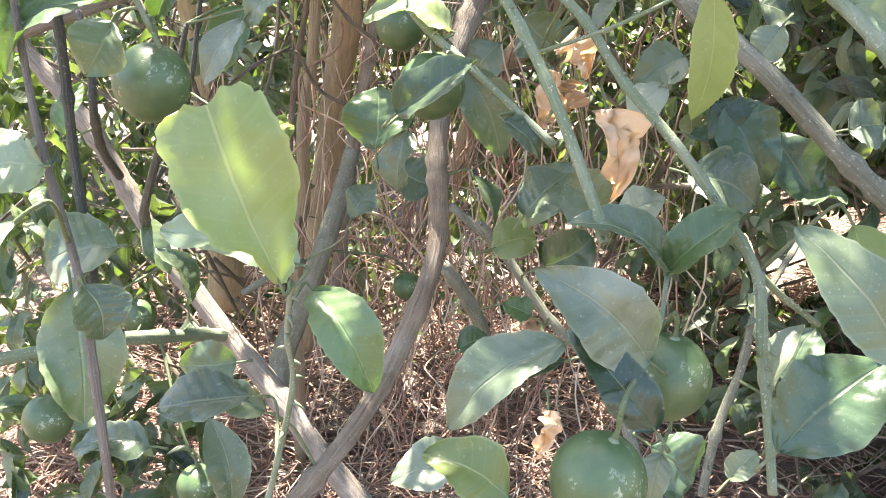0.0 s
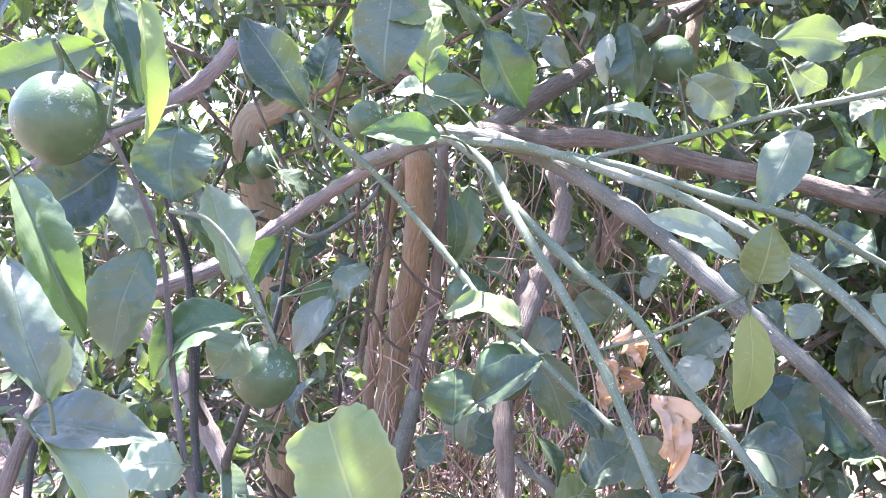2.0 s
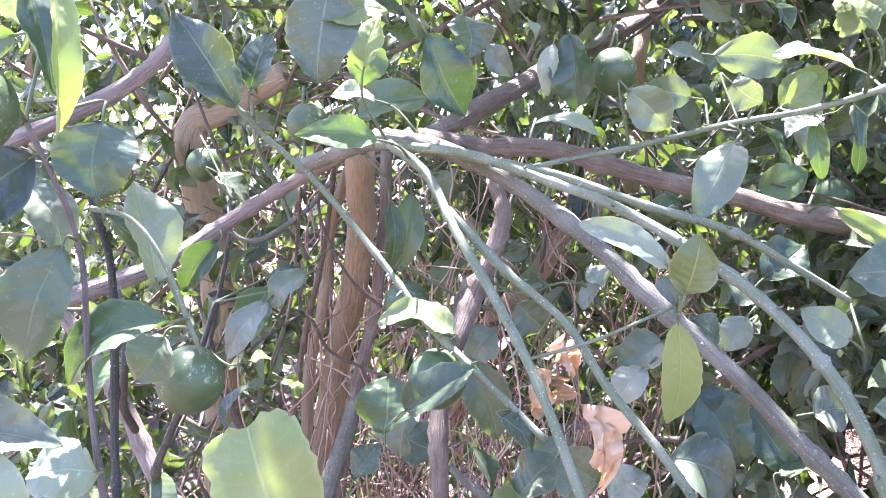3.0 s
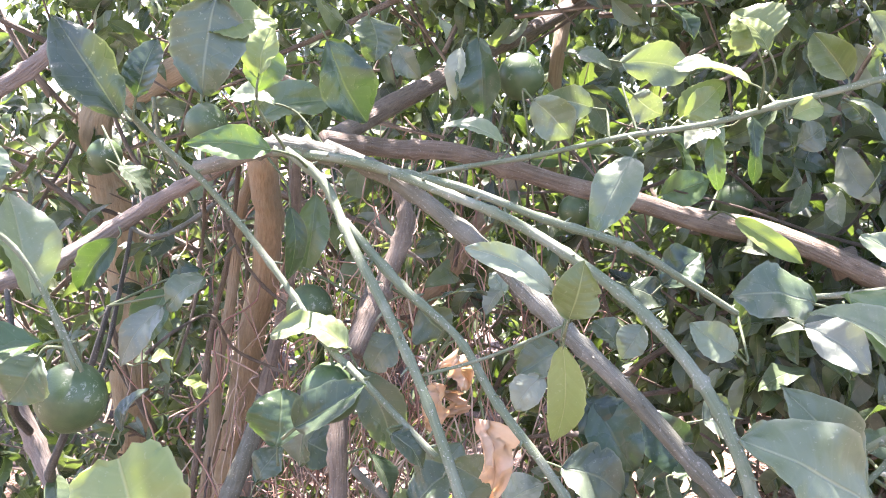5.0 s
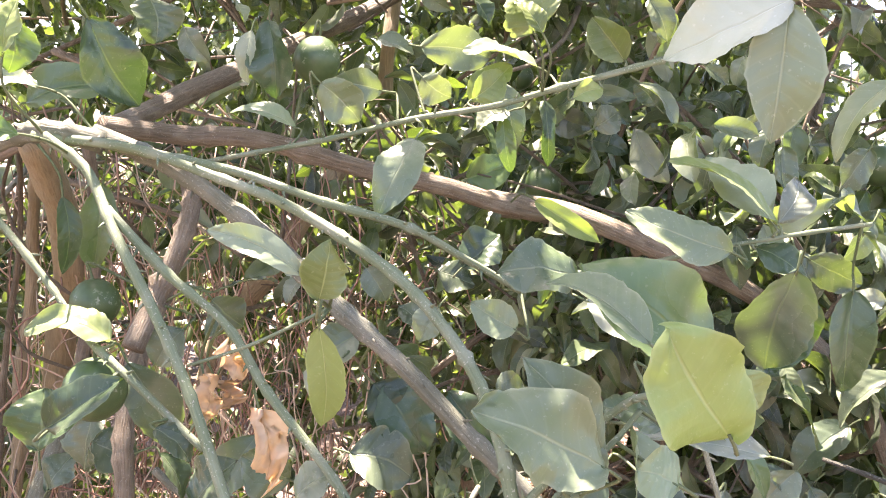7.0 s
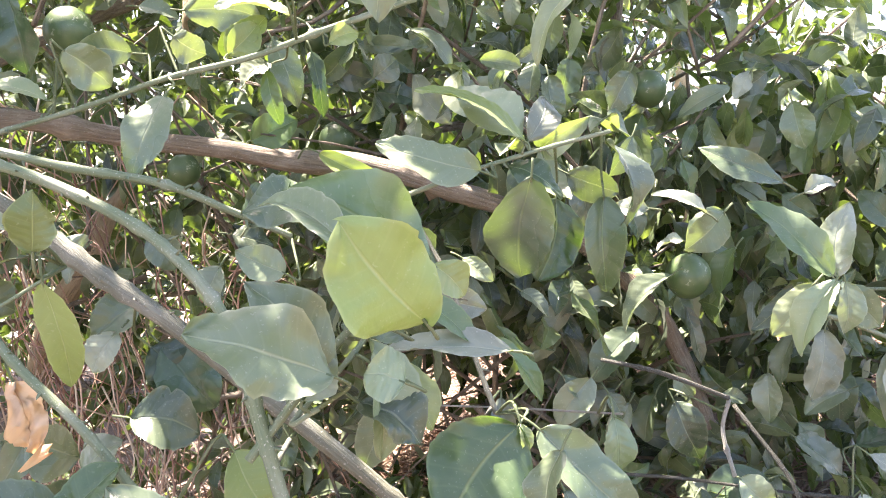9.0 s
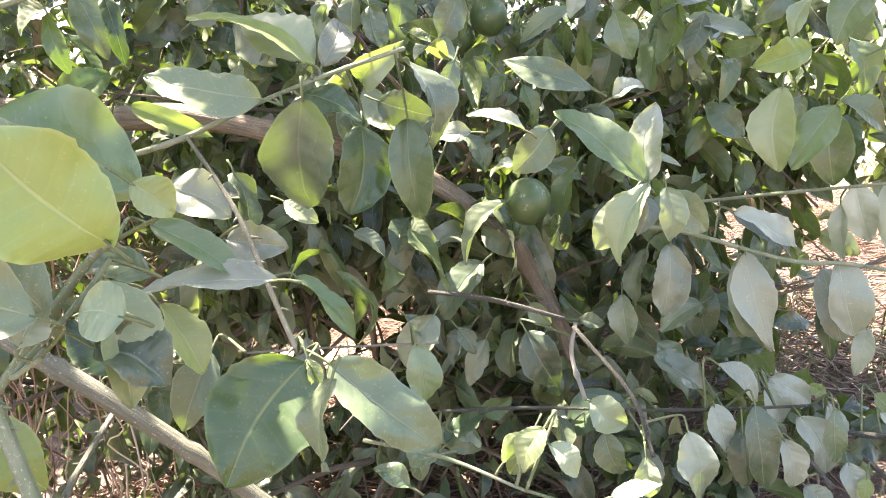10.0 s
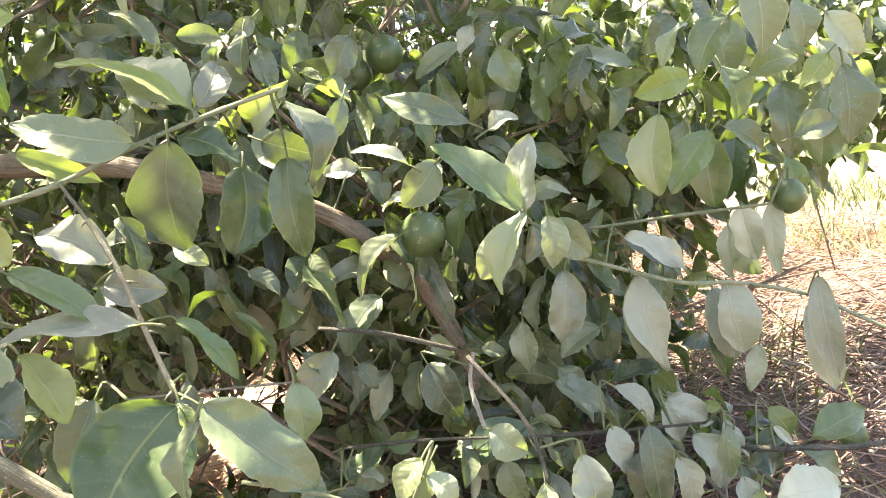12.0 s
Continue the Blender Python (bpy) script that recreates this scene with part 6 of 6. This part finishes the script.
for place, half, many, seed in (((-1.6, 3.6, 0.0), (1.0, 0.5, 1.2), 5600, 21), ((0.2, 4.1, 0.1), (1.0, 0.5, 1.45), 8000, 22), ((1.9, 4.0, 0.3), (1.0, 0.5, 1.4), 7500, 23), ((-3.4, 4.6, 0.0), (1.2, 0.6, 1.2), 3000, 24), ((3.6, 4.6, 0.4), (1.0, 0.8, 1.3), 1500, 25)):
    row = thing("citrus_tree", place, "leafy citrus tree in the next row", "tree", "orchard trees")
    line = smooth_line([Vector(place) - Vector((0, 0, 0.1)), Vector(place) + Vector((0.05, 0, 0.5)), Vector(place) + Vector((-0.1, 0.05, 1.1)), Vector(place) + Vector((0.1, 0, 1.7))], 4)
    v, f, uv = tube(line, [0.06 - 0.003 * i for i in range(len(line))], 12)
    part("trunk", v, f, BARK["tan"], row, place, uvs=uv)
    crown("crown", row, "dense sunlit foliage", [((place[0], place[1], place[2] + half[2] + 0.1), half, int(many * 1.5), 0.085)], seed, (), SMALL_TEMPLATE, False)


def shoots(tree, label, boxes, seed):
    """Thin bare shoots and side twigs that thread the crown."""
    rnd = random.Random(seed)
    verts, faces, uvs = [], [], []
    for (cx, cy, cz), (hx, hy, hz), count in boxes:
        for _ in range(count):
            p = Vector((cx + hx * rnd.uniform(-1, 1), cy + hy * rnd.uniform(-1, 1), cz + hz * rnd.uniform(-1, 1)))
            if open_space(*p):
                continue
            d = Vector((rnd.uniform(-1, 1), rnd.uniform(-0.5, 0.5), rnd.uniform(-0.8, 0.9))).normalized()
            ln = rnd.uniform(0.12, 0.5)
            pts = [p]
            for _ in range(3):
                d = (d + Vector((rnd.uniform(-1, 1), rnd.uniform(-1, 1), rnd.uniform(-1, 1))) * 0.22).normalized()
                pts.append(pts[-1] + d * ln / 3)
            line = smooth_line(pts, 2)
            r = rnd.uniform(0.0015, 0.006)
            v, f, uv = tube(line, [r * (1 - 0.09 * i) for i in range(len(line))], 5)
            o = len(verts)
            verts += v
            faces += [tuple(i + o for i in q) for q in f]
            uvs += uv
    ob = part("twig_tangle", verts, faces, BARK["brown"], tree, tuple(tree.location), uvs=uvs)
    return tagged(ob, label, kind="stuff")


shoots(tree_a, "thin bare shoots threading the crown", [((0.2, 2.0, 1.0), (1.3, 0.7, 0.9), 520), ((0.05, 1.85, 0.5), (0.5, 0.25, 0.4), 160), ((0.5, 1.5, 0.95), (0.6, 0.2, 0.35), 110), ((-0.35, 1.6, 0.8), (0.3, 0.3, 0.4), 60)], 31)
shoots(tree_b, "thin bare shoots threading the crown", [((1.5, 1.8, 0.9), (0.8, 0.7, 0.9), 260), ((1.1, 1.3, 0.75), (0.35, 0.2, 0.35), 100)], 32)


# ---- straw ----
def straw(name, label, patches, seed, material):
    rnd = random.Random(seed)
    verts, faces = [], []
    for (cx, cy), (hx, hy), count in patches:
        for _ in range(count):
            x, y = cx + hx * rnd.uniform(-1, 1), cy + hy * rnd.uniform(-1, 1)
            a = rnd.uniform(0, 2 * math.pi)
            ln, w = rnd.uniform(0.06, 0.2), rnd.uniform(0.0012, 0.0026)
            d = Vector((math.cos(a), math.sin(a), rnd.uniform(-0.15, 0.55))).normalized()
            s = Vector((-math.sin(a), math.cos(a), 0.3)).normalized()
            up = d.cross(s).normalized()
            bend, bend2 = rnd.uniform(-0.35, 0.35), rnd.uniform(-0.25, 0.25)
            z = height(x, y) + rnd.uniform(0.0, 0.05)
            o = len(verts)
            for k in range(5):
                q = k / 4
                c = Vector((x, y, z)) + d * (ln * (q - 0.5)) + s * (ln * bend * q * q) + up * (ln * bend2 * q * q)
                for m in range(3):
                    g = 2 * math.pi * m / 3
                    verts.append(tuple(c + (s * math.cos(g) + up * math.sin(g)) * w * (1 - 0.5 * q)))
            for k in range(4):
                for m in range(3):
                    p, r = o + k * 3 + m, o + k * 3 + (m + 1) % 3
                    faces.append((p, r, r + 3, p + 3))
    ob = part(name, verts, faces, material, None, (0, 0, 0))
    return tagged(ob, label, "straw", kind="stuff")


straw("straw", "loose tangled brown straw lying on the ground", [((0.15, 1.7), (1.0, 0.8), 9000)], 11, STRAW)
straw("straw", "bleached straw lying on the sunlit ground", [((2.1, 1.6), (1.1, 1.1), 8000)], 12, PALE_STRAW)


# ---- dry vines round the stems ----
def vines(label, count, seed):
    rnd = random.Random(seed)
    verts, faces, uvs = [], [], []
    for _ in range(count):
        p = Vector((rnd.choice((rnd.gauss(0.02, 0.08), rnd.gauss(0.2, 0.07), rnd.gauss(0.36, 0.14))), rnd.uniform(1.35, 1.8), rnd.uniform(0.4, 1.1)))
        pts = [p]
        drop = rnd.uniform(0.15, 0.55)
        for k in range(6):
            pts.append(pts[-1] + Vector((rnd.gauss(0, 0.028), rnd.gauss(0, 0.02), -drop / 6 + rnd.gauss(0, 0.02))))
        pts = [q for q in pts if q.z > height(q.x, q.y) - 0.02]
        if len(pts) < 3:
            continue
        line = smooth_line(pts, 3)
        r = rnd.uniform(0.0006, 0.0016)
        v, f, uv = tube(line, [r] * len(line), 5)
        o = len(verts)
        verts += v
        faces += [tuple(i + o for i in q) for q in f]
        uvs += uv
    ob = part("dry_vine", verts, faces, STRAW, None, (0.15, 1.4, 0.0), uvs=uvs)
    return tagged(ob, label, "vine", kind="stuff")


vines("thin dry reddish vines trailing round the stems", 330, 41)


# ---- grass on the bank ----
def grass_material():
    m, nt, p = nodes_of("grass_blade")
    rnd = nt.nodes.new("ShaderNodeNewGeometry").outputs["Random Per Island"]
    nt.links.new(ramp(nt, rnd, (0.0, (0.08, 0.13, 0.028)), (0.6, (0.15, 0.19, 0.055)), (1.0, (0.27, 0.25, 0.12))), p.inputs["Base Color"])
    p.inputs["Roughness"].default_value = 0.6
    return m


def grass(label, patches, seed):
    rnd = random.Random(seed)
    verts, faces = [], []
    for (cx, cy), (hx, hy), count in patches:
        for _ in range(count):
            x, y = cx + hx * rnd.uniform(-1, 1), cy + hy * rnd.uniform(-1, 1)
            if noise.noise(Vector((x * 1.5, y * 1.5, 5))) < -0.1:
                continue
            z = height(x, y) - 0.01
            a, ln, w = rnd.uniform(0, 6.28), rnd.uniform(0.05, 0.16), rnd.uniform(0.002, 0.004)
            lean = Vector((rnd.uniform(-0.5, 0.5), rnd.uniform(-0.5, 0.5), 1)).normalized()
            s = Vector((math.cos(a), math.sin(a), 0))
            o = len(verts)
            for k in range(4):
                q = k / 3
                c = Vector((x, y, z)) + lean * (ln * q) + Vector((lean.x, lean.y, -0.15)) * (ln * q * q * 0.6)
                verts += [tuple(c - s * w * (1 - 0.9 * q)), tuple(c + s * w * (1 - 0.9 * q))]
            faces += [(o + 2 * k, o + 2 * k + 1, o + 2 * k + 3, o + 2 * k + 2) for k in range(3)]
    ob = part("grass", verts, faces, grass_material(), None, (3.0, 2.4, 0.4))
    return tagged(ob, label, "grass", kind="stuff")


grass("short yellowing grass in the sun beyond the trees", [((3.3, 2.3), (0.9, 1.3), 5000), ((-1.8, 3.0), (1.2, 0.8), 3500), ((2.35, 1.75), (0.75, 0.75), 1500), ((1.8, 1.0), (0.4, 0.4), 120)], 43)
